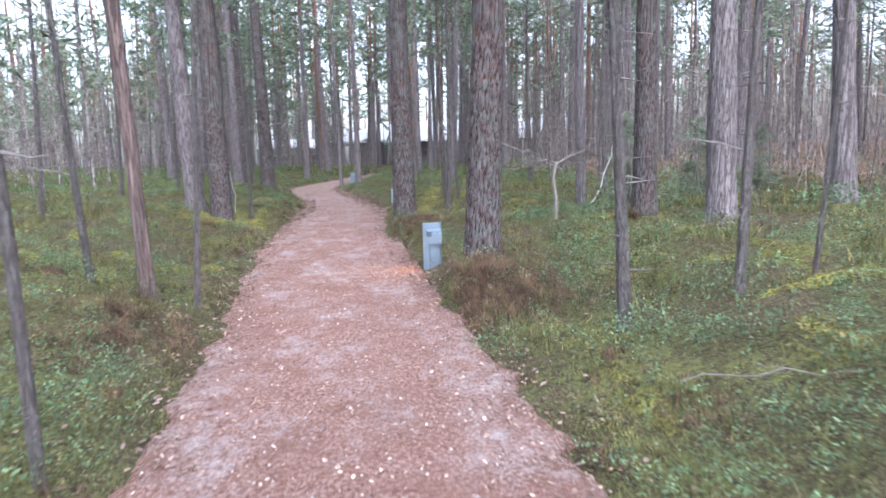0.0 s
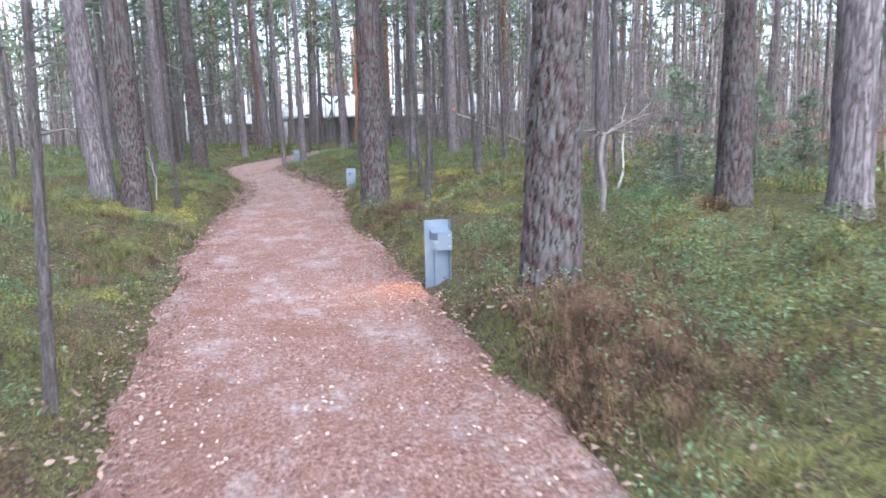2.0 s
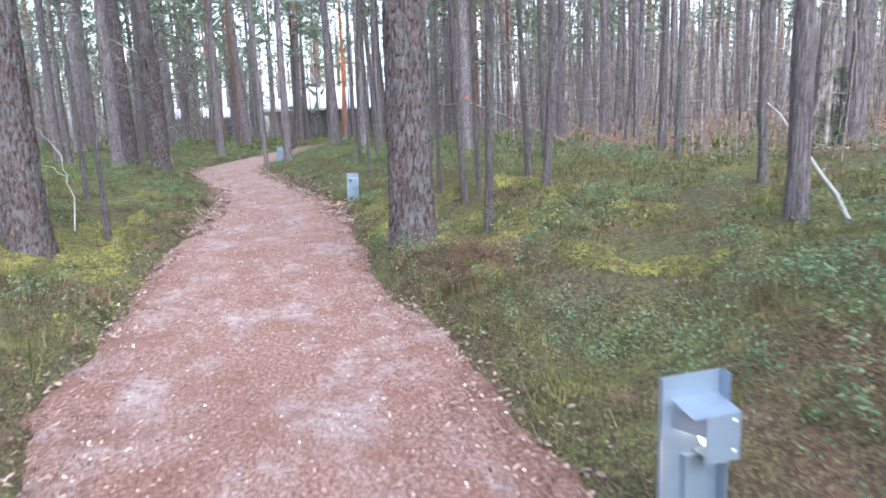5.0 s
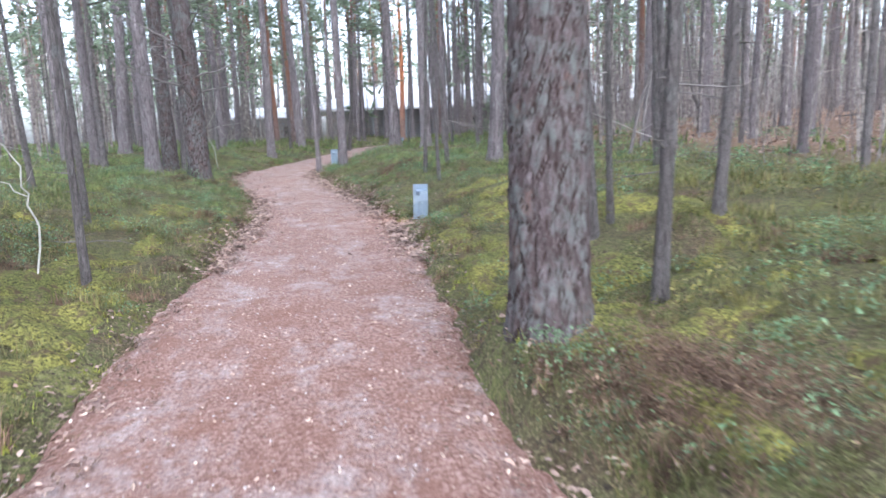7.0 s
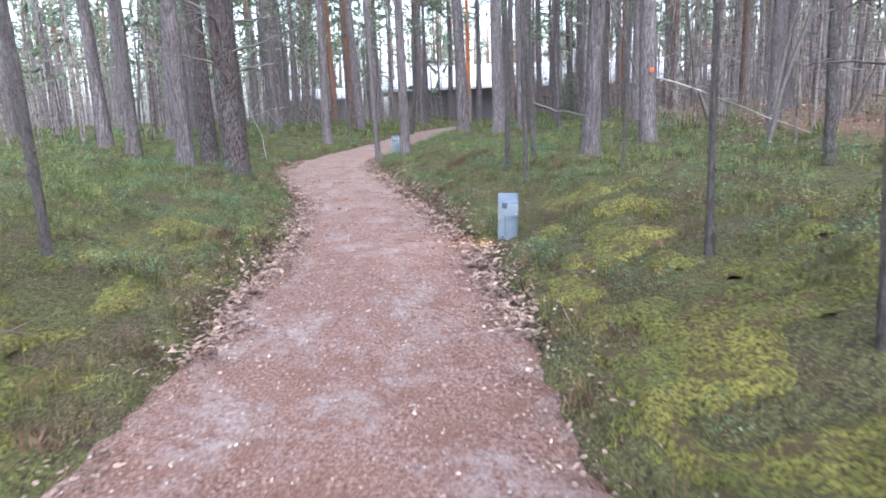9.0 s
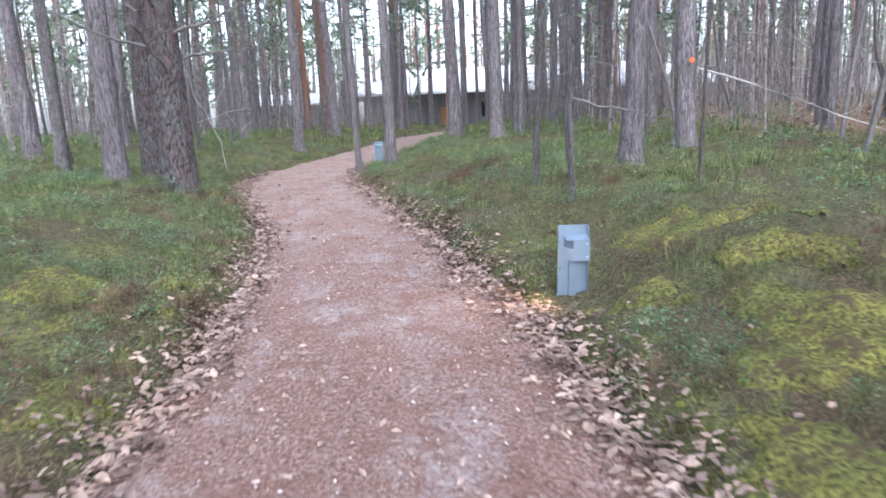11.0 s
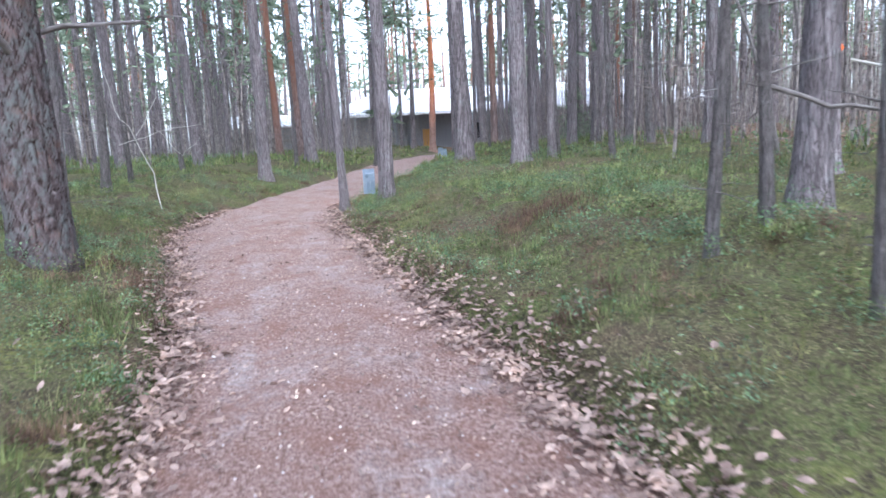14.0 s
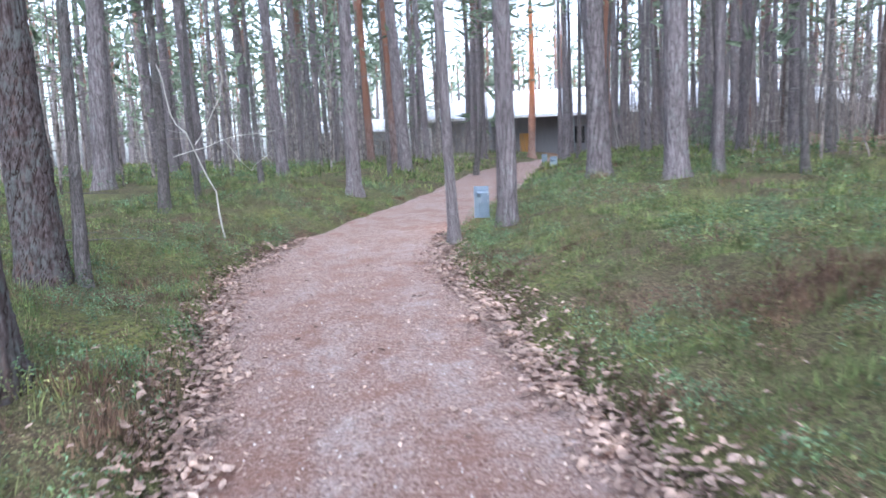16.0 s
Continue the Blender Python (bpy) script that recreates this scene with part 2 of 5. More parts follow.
M_OAK = leaf_material("fallen_oak_leaf", [(0, (0.14, 0.085, 0.068)), (0.45, (0.36, 0.25, 0.21)), (1, (0.50, 0.385, 0.345))],
                      [(0.3, (0.30, 0.20, 0.165)), (0.7, (0.52, 0.40, 0.355))], 3.0, 0.7, 0.1)
M_SMALL = leaf_material("fallen_birch_leaf", [(0, (0.25, 0.13, 0.09)), (0.35, (0.50, 0.35, 0.28)), (1, (0.72, 0.62, 0.55))],
                        [(0.3, (0.40, 0.26, 0.2)), (0.7, (0.70, 0.56, 0.48))], 5.0, 0.7, 0.1)

# forest floor: needles, soil and moss; brown leaf litter on the slope to the east
M_GROUND, nt, b = material("forest_floor", 0.95)
pos = nt.nodes.new("ShaderNodeNewGeometry").outputs["Position"]
big = noise_tex(nt, pos, 0.8, 5, 0.6)
fine = noise_tex(nt, pos, 18, 6, 0.7)
col = ramp(nt, big, [(0.34, (0.17, 0.105, 0.075)), (0.45, (0.115, 0.11, 0.05)), (0.57, (0.14, 0.16, 0.05)), (0.68, (0.26, 0.265, 0.07))])
speck = noise_tex(nt, pos, 55, 5, 0.8)
col = mix(nt, ramp(nt, fine, [(0.40, (0, 0, 0)), (0.60, (1, 1, 1))]), (0.06, 0.047, 0.033), col)
col = mix(nt, ramp(nt, speck, [(0.50, (0, 0, 0)), (0.64, (1, 1, 1))]), col, mix(nt, big, (0.34, 0.24, 0.16), (0.30, 0.33, 0.13)))
sep = nt.nodes.new("ShaderNodeSeparateXYZ")
nt.links.new(pos, sep.inputs[0])
east = math_node(nt, "ADD", sep.outputs[0], math_node(nt, "MULTIPLY", noise_tex(nt, pos, 0.25, 4), 10.0))
slope = math_node(nt, "MULTIPLY", math_node(nt, "SUBTRACT", east, 14.0), 0.35, True)
litter = ramp(nt, fine, [(0.36, (0.10, 0.062, 0.042)), (0.5, (0.27, 0.175, 0.12)), (0.66, (0.46, 0.33, 0.25))])
nt.links.new(mix(nt, slope, col, litter), b.inputs["Base Color"])
bump(nt, b, math_node(nt, "ADD", fine, noise_tex(nt, pos, 70, 3)), 0.9, 0.04)

M_CARPET, nt, b = material("moss_carpet", 0.95)
pos = nt.nodes.new("ShaderNodeNewGeometry").outputs["Position"]
tuft = noise_tex(nt, pos, 38, 6, 0.75)
tone = noise_tex(nt, pos, 1.6, 4, 0.6)
col = mix(nt, ramp(nt, tone, [(0.4, (0, 0, 0)), (0.62, (1, 1, 1))]), (0.25, 0.265, 0.075), (0.43, 0.40, 0.10))
col = mix(nt, ramp(nt, tuft, [(0.40, (0, 0, 0)), (0.60, (1, 1, 1))]), (0.05, 0.048, 0.022), col)
col = mix(nt, ramp(nt, noise_tex(nt, pos, 7, 5, 0.7), [(0.50, (0, 0, 0)), (0.62, (1, 1, 1))]), col, (0.13, 0.095, 0.055))
nt.links.new(col, b.inputs["Base Color"])
bump(nt, b, tuft, 1.0, 0.03)

# path: reddish fine gravel with worn pale patches
M_PATH, nt, b = material("red_gravel_path", 0.9)
pos = nt.nodes.new("ShaderNodeNewGeometry").outputs["Position"]
grain = noise_tex(nt, pos, 42, 6, 0.8)
col = ramp(nt, grain, [(0.36, (0.105, 0.045, 0.034)), (0.5, (0.32, 0.185, 0.148)), (0.64, (0.58, 0.41, 0.355))])
mp = nt.nodes.new("ShaderNodeMapping")
mp.inputs["Scale"].default_value = (1.6, 0.7, 1)
nt.links.new(pos, mp.inputs["Vector"])
worn = math_node(nt, "MULTIPLY", ramp(nt, noise_tex(nt, mp.outputs[0], 1.0, 6, 0.7), [(0.48, (0, 0, 0)), (0.64, (1, 1, 1))]),
                 ramp(nt, noise_tex(nt, pos, 9, 5, 0.7), [(0.35, (0, 0, 0)), (0.6, (1, 1, 1))]))
pale = ramp(nt, grain, [(0.3, (0.42, 0.37, 0.37)), (0.7, (0.74, 0.69, 0.69))])
col = mix(nt, math_node(nt, "MULTIPLY", worn, 0.7), col, pale)
psep = nt.nodes.new("ShaderNodeSeparateXYZ")
nt.links.new(pos, psep.inputs[0])
trodden = math_node(nt, "MULTIPLY", math_node(nt, "SUBTRACT", psep.outputs[1], 15.0), 0.05, True)
dust = ramp(nt, grain, [(0.36, (0.105, 0.068, 0.056)), (0.5, (0.31, 0.23, 0.20)), (0.64, (0.62, 0.52, 0.485))])
col = mix(nt, math_node(nt, "MULTIPLY", trodden, 0.7), col, dust)
rust = ramp(nt, noise_tex(nt, pos, 1.9, 6, 0.75), [(0.48, (0, 0, 0)), (0.62, (1, 1, 1))])
col = mix(nt, math_node(nt, "MULTIPLY", rust, 0.6), col, mix(nt, grain, (0.13, 0.05, 0.034), (0.38, 0.21, 0.155)))
nt.links.new(col, b.inputs["Base Color"])
bump(nt, b, grain, 1.0, 0.02)

M_STONE, nt, b = material("gravel_stone", 0.85)
nt.links.new(ramp(nt, per_piece(nt), [(0, (0.22, 0.16, 0.15)), (0.6, (0.42, 0.34, 0.32)), (1, (0.70, 0.65, 0.62))]), b.inputs["Base Color"])

M_ZINC, nt, b = material("galvanised_steel", 0.42, 0.55)
f = noise_tex(nt, coords(nt), 9, 4)
nt.links.new(mix(nt, f, (0.23, 0.30, 0.38), (0.34, 0.41, 0.49)), b.inputs["Base Color"])
nt.links.new(ramp(nt, noise_tex(nt, coords(nt), 30, 4), [(0.3, (0.3, 0.3, 0.3)), (0.7, (0.55, 0.55, 0.55))]), b.inputs["Roughness"])
M_SCREW, nt, b = material("steel_screw", 0.3, 1.0)
nt.links.new(mix(nt, noise_tex(nt, coords(nt), 80), (0.5, 0.5, 0.5), (0.8, 0.8, 0.8)), b.inputs["Base Color"])
M_BULB, nt, b = material("lit_lamp_glass", 0.3)
b.inputs["Base Color"].default_value = (0.9, 0.85, 0.75, 1)
b.inputs["Emission Color"].default_value, b.inputs["Emission Strength"].default_value = (1.0, 0.86, 0.66, 1), 2.5

M_MARK, nt, b = material("orange_trail_paint", 0.7)
nt.links.new(mix(nt, noise_tex(nt, coords(nt), 40), (0.75, 0.12, 0.03), (0.9, 0.22, 0.06)), b.inputs["Base Color"])
M_ROOF, nt, b = material("white_metal_roof", 0.55)
nt.links.new(mix(nt, noise_tex(nt, coords(nt), 0.6, 5), (0.80, 0.81, 0.83), (0.90, 0.91, 0.92)), b.inputs["Base Color"])
M_FASCIA, nt, b = material("dark_timber_wall", 0.85)
nt.links.new(mix(nt, noise_tex(nt, coords(nt, (6, 6, 0.5)), 1.5, 5), (0.17, 0.18, 0.20), (0.26, 0.265, 0.285)), b.inputs["Base Color"])
M_GREYWALL, nt, b = material("grey_painted_boards", 0.8)
nt.links.new(mix(nt, noise_tex(nt, coords(nt, (5, 5, 0.6)), 1.2, 5), (0.20, 0.23, 0.25), (0.30, 0.33, 0.35)), b.inputs["Base Color"])
M_AMBER, nt, b = material("varnished_pine_door", 0.5)
nt.links.new(mix(nt, noise_tex(nt, coords(nt, (4, 4, 0.4)), 3, 5), (0.45, 0.22, 0.06), (0.62, 0.34, 0.10)), b.inputs["Base Color"])
M_GLASS, nt, b = material("dark_window_glass", 0.08)
b.inputs["Base Color"].default_value, b.inputs["Specular IOR Level"].default_value = (0.03, 0.035, 0.04, 1), 0.6

# ---- the lie of the land ----
EDGE_Y = [-12, 0, 5, 8, 13, 14.4, 16, 18, 21, 24, 27, 30, 33, 35.5, 38, 42, 47, 55, 70, 90]
EDGE_W = [-1.2, -1.05, -1.05, -1.17, -1.42, -1.4, -1.36, -1.32, -1.15, -1.1, -1.35, -2.0, -2.75, -2.6, -1.9, -0.6, 0.5, 2.0, 6.4, 15.0]
EDGE_E = [1.2, 1.08, 1.07, 1.03, 1.08, 0.9, 1.08, 1.15, 1.3, 1.12, 0.92, 0.47, 0.05, -0.1, 0.5, 1.7, 3.1, 4.7, 9.1, 17.7]


def rounded(y, values):
    y = np.asarray(y, float)
    return sum(np.interp(y + d, EDGE_Y, values) for d in (-1.2, -0.6, 0, 0.6, 1.2)) / 5


def west_edge(y):
    return rounded(y, EDGE_W) + (vnoise(y * 1.1, 0 * y, 3) - 0.5) * 0.12 + (vnoise(y * 3.7, 0 * y, 5) - 0.5) * 0.07 + (vnoise(y * 9, 0 * y, 15) - 0.5) * 0.07


def east_edge(y):
    return rounded(y, EDGE_E) + (vnoise(y * 1.1, 0 * y, 4) - 0.5) * 0.12 + (vnoise(y * 3.7, 0 * y, 6) - 0.5) * 0.07 + (vnoise(y * 9, 0 * y, 16) - 0.5) * 0.07


def path_z(y):
    return np.interp(y, [-50, 27, 31, 34, 38, 44, 56, 400], [0, 0, 0.05, 0.15, 0.3, 0.42, 0.52, 0.6])


def beside(x, y):
    """Metres outside the path's edge (negative on it)."""
    return np.maximum(west_edge(y) - x, x - east_edge(y))


MOUNDS = [(1.6, 6.5, 0.12, 0.55), (-2.85, 28.9, 0.26, 1.1), (2.2, 29.8, 0.12, 0.8), (1.75, 22.4, -0.22, 0.6), (1.42, 9.5, -0.16, 0.4), (2.8, 26.0, 0.14, 2.0), (-1.7, 5.6, 0.10, 0.7)]

TERRACES = [(1.5, 7.15, 0.38), (1.4, 14.35, 0.33)]


def ground_z(x, y):
    x, y = np.asarray(x, float), np.asarray(y, float)
    off = beside(x, y)
    east = x > (west_edge(y) + east_edge(y)) / 2
    z = path_z(y) - 0.05 + (0.10 + 0.10 * vnoise(y / 1.3, 0 * y + east, 13)) * smooth(-0.02, 0.3, off) + 0.47 * smooth(0.0, 2.8, off)
    z = z + np.where(east, 0.04 * np.clip(off - 3, 0, 40), 0.012 * np.clip(off - 3, 0, 30))
    out = smooth(0.0, 0.5, off)
    z = z + out * ((vnoise(x / 0.45, y / 0.45, 7) - 0.5) * 0.15 + (vnoise(x / 1.6, y / 1.6, 8) - 0.5) * 0.16 + (vnoise(x / 0.16, y / 0.16, 9) - 0.5) * 0.035)
    # root mounds at the feet of the great pines, a hummock, and a hollow trodden round the second lamp
    for mx, my, rise, reach in MOUNDS:
        z = z + rise * np.exp(-((x - mx) ** 2 + (y - my) ** 2) / reach ** 2) * smooth(-0.05, 0.22, off)
    # level turf, cut steep towards the path, on which the two great pines stand
    for mx, my, level in TERRACES:
        w = (1 - smooth(0.42, 0.95, np.hypot(x - mx, (y - my) * 0.9))) * smooth(-0.03, 0.1, off)
        z = z + w * (level - z + (vnoise(x / 0.2, y / 0.2, 17) - 0.5) * 0.05)
    return z


def spread(fine_lo, fine_hi, step, lo, hi, grow):
    mid = list(np.arange(fine_lo, fine_hi, step))
    up, s = [fine_hi], step
    while up[-1] < hi:
        s *= grow
        up.append(up[-1] + s)
    down, s = [fine_lo], step
    while down[-1] > lo:
        s *= grow
        down.append(down[-1] - s)
    return np.array(sorted(set(down[1:])) + mid + up)


def sheet(xs, ys, heights):
    nx, ny = len(xs), len(ys)
    gx, gy = np.meshgrid(xs, ys)
    v = np.stack([gx.ravel(), gy.ravel(), heights(gx, gy).ravel()], 1)
    i = (np.arange(ny - 1)[:, None] * nx + np.arange(nx - 1)[None, :]).ravel()
    return v, np.stack([i, i + 1, i + 1 + nx, i + nx], 1)


gv, gf = sheet(spread(-4.2, 4.2, 0.15, -320, 320, 1.2), spread(-1, 38, 0.21, -120, 420, 1.1), ground_z)
tagged(new("ground", fast_mesh("ground", gv, gf, M_GROUND, True)), "uneven forest floor of moss, soil and needle litter", "ground", kind="structure")

# the path: a strip between its two edges, dished a little
py = np.concatenate([np.arange(-10, 0, 0.5), np.arange(0, 36, 0.12), np.arange(36, 92, 0.4)])
pu = np.linspace(0, 1, 31)
gy, gu = np.meshgrid(py, pu, indexing="ij")
pw, pe = west_edge(gy) - 0.22, east_edge(gy) + 0.22
gx = pw + (pe - pw) * gu
rim = np.minimum(gu, 1 - gu) * (pe - pw)
gz = path_z(gy) + (vnoise(gx / 0.5, gy / 0.5, 21) - 0.5) * 0.03 + (vnoise(gx / 0.12, gy / 0.12, 22) - 0.5) * 0.012 - 0.03 * np.exp(-((gu - 0.33) / 0.12) ** 2) * 0.5 - 0.015 * np.exp(-((gu - 0.7) / 0.12) ** 2)
gz = gz - 0.14 * (1 - smooth(0.0, 0.26, rim)) + 0.02 + 0.08 * (vnoise(gx / 0.17, gy / 0.2, 23) - 0.6) * (1 - smooth(0.15, 0.5, rim))
pv = np.stack([gx.ravel(), gy.ravel(), gz.ravel()], 1)
i = (np.arange(len(py) - 1)[:, None] * 31 + np.arange(30)[None, :]).ravel()
tagged(new("path", fast_mesh("path", pv, np.stack([i, i + 1, i + 32, i + 31], 1), M_PATH, True)), "winding footpath of reddish fine gravel with worn pale patches", "path", kind="structure")


# ---- trees ----
def pine_trunk(seed, height, r0, sides, rings, top=0.12, flare=0.3, bend=0.25):
    rng = random.Random(seed)
    ph = [rng.uniform(0, 6.3) for _ in range(6)]
    g, n = Geo(), rings
    zs = [-0.25 + (height + 0.25) * (i / (n - 1)) ** 1.5 for i in range(n)]

    def axis(z):
        s = max(z, 0) / height
        return bend * (math.sin(2.6 * s + ph[0]) - math.sin(ph[0])), bend * (math.sin(2.2 * s + ph[1]) - math.sin(ph[1]))

    for z in zs:
        ax, ay = axis(z)
        r = r0 * (1 - (1 - top) * (max(z, 0) / height) ** 0.9) + r0 * flare * math.exp(-max(z, -0.1) / 0.22)
        for k in range(sides):
            a = 2 * math.pi * k / sides
            root = flare * math.exp(-max(z, -0.1) / 0.3) * 0.35 * math.sin(3 * a + ph[2])
            lump = 1 + 0.05 * math.sin(2 * a + z * 1.7 + ph[3]) + 0.045 * math.sin(5 * a + 3.1 * z + ph[4]) + rng.uniform(-0.03, 0.03) + root
            g.v.append((ax + r * lump * math.cos(a), ay + r * lump * math.sin(a), z))
    for i in range(n - 1):
        for k in range(sides):
            k2 = (k + 1) % sides
            g.f.append((i * sides + k, i * sides + k2, (i + 1) * sides + k2, (i + 1) * sides + k))
    return g, axis


def needle_tuft(g, p, d, rng, size, n):
    d = Vector(d).normalized()
    for _ in range(n):
        o = Vector((rng.gauss(0, 1), rng.gauss(0, 1), rng.gauss(0, 0.8))).normalized()
        t = (d * 0.7 + o).normalized() * size * rng.uniform(0.7, 1.2)
        s = t.cross(Vector((rng.gauss(0, 1), rng.gauss(0, 1), rng.gauss(0, 1)))).normalized() * size * 0.13
        b = len(g.v)
        q = Vector(p) + o * size * 0.3
        g.v += [tuple(q - s), tuple(q + s), tuple(q + t)]
        g.f.append((b, b + 1, b + 2))


def limb(g, start, yaw, rise, length, r, rng, kinks=4, droop=0.0, sides=4, tips=None):
    """A crooked tapering branch; returns its points."""
    p, pts = Vector(start), [Vector(start)]
    for i in range(kinks):
        yaw += rng.uniform(-0.4, 0.4)
        rise += rng.uniform(-0.22, 0.22) - droop
        p = p + Vector((math.cos(yaw) * math.cos(rise), math.sin(yaw) * math.cos(rise), math.sin(rise))) * length / kinks
        pts.append(p.copy())
    g.tube(pts, [r * (1 - 0.85 * i / kinks) for i in range(kinks + 1)], sides, False)
    return pts


def pine_meshes(seed, height, r0, crown_from, limbs, dead, bark, young=False):
    rng = random.Random(seed)
    if young:
        trunk, axis = pine_trunk(seed, height, r0, 7, 20, 0.15, 0.25, 0.16)
    else:
        trunk, axis = pine_trunk(seed, height, r0, 11, 24)
    twigs, wood, leaves = Geo(), Geo(), Geo()
    for k in range(dead):
        z = rng.uniform(0.35 if young else 1.6, crown_from + 0.5)
        ax, ay = axis(z)
        yaw = rng.uniform(0, 6.28)
        long = rng.choice([rng.uniform(0.05, 0.2), rng.uniform(0.05, 0.2), rng.uniform(0.2, 0.75)]) if young else rng.choice([rng.uniform(0.1, 0.4), rng.uniform(0.5, 1.8)])
        r = r0 * (1 - 0.85 * z / height)
        pts = limb(twigs, (ax + math.cos(yaw) * r * 0.8, ay + math.sin(yaw) * r * 0.8, z), yaw, rng.uniform(-0.25, 0.35), long, rng.uniform(0.005, 0.011) if young else rng.uniform(0.008, 0.018), rng, 3 if long > 0.5 else 2, 0.03, 3)
        if long > 0.5:
            for q in pts[1:3]:
                limb(twigs, q, yaw + rng.uniform(-1.1, 1.1), rng.uniform(-0.3, 0.3), long * rng.uniform(0.3, 0.6), 0.0035, rng, 1 if young else 2, 0.02, 3)
    for k in range(limbs):
        s = (k + rng.random()) / limbs
        z = crown_from + (height - crown_from) * s
        ax, ay = axis(z)
        yaw = k * 2.4 + rng.uniform(-0.5, 0.5)
        long = (1.35 if young else 3.0) * (1.05 - s) ** 0.6 * rng.uniform(0.6, 1.1) + 0.2
        pts = limb(wood, (ax, ay, z), yaw, rng.uniform(-0.1, 0.45) + 0.3 * s, long, (0.018 if young else 0.055) * (1.1 - s), rng, 3, -0.02, 3)
        for j, q in enumerate(pts[1:]):
            for _ in range(2 if young else 3):
                w = 0.16 if young else 0.42
                o = Vector((rng.gauss(0, w), rng.gauss(0, w), rng.gauss(0, w * 0.5)))
                needle_tuft(leaves, q + o, q - pts[0], rng, 0.27 if young else 0.56, 5)
    return [("trunk", trunk.mesh("trunk", bark)), ("branches", twigs.mesh("branches", M_TWIG)), ("limbs", wood.mesh("limbs", bark)), ("crown", leaves.mesh("crown", M_NEEDLE, False))]


def thing(name, parts, m, label, category, group=""):
    root = new(name)
    root.empty_display_size = 0.2
    for n, me in parts:
        ob = part(n, me, root)
        if n in ("branches", "limbs", "crown", "foliage", "stem", "dead_limbs"):
            tagged(ob, kind="stuff")
    root.matrix_basis = m
    return tagged(root, label, category, group)


def stand(x, y, d_rel, h_rel, lean=0.0, toward=0.0, turn=0.0, sink=0.02):
    """A pose on the ground; lean in degrees towards a compass yaw."""
    z = float(ground_z(x, y)) - sink
    tilt = Matrix.Rotation(radians(lean), 4, Vector((-math.sin(radians(toward)), math.cos(radians(toward)), 0)))
    return Matrix.Translation((x, y, z)) @ tilt @ Matrix.Rotation(radians(turn), 4, "Z") @ Matrix.Diagonal((d_rel, d_rel, h_rel, 1))


PINE = "tall Scots pine with grey-brown plated bark and bare lower trunk"
MATURE = [pine_meshes(100 + i, 18.5 + i, 0.2, 8.5 + 0.6 * i, 15, 17, (M_BARK, M_BARK, M_BARK_RED, M_BARK)[i]) for i in range(4)]
ORANGE = pine_meshes(120, 20, 0.2, 11, 20, 6, M_BARK_ORANGE)
YOUNG = [pine_meshes(140 + i, 7.5 + 1.2 * i, 0.05, 4.2 + 0.5 * i, 12, 54, M_BARK_YOUNG, True) for i in range(4)]
rng = random.Random(5)


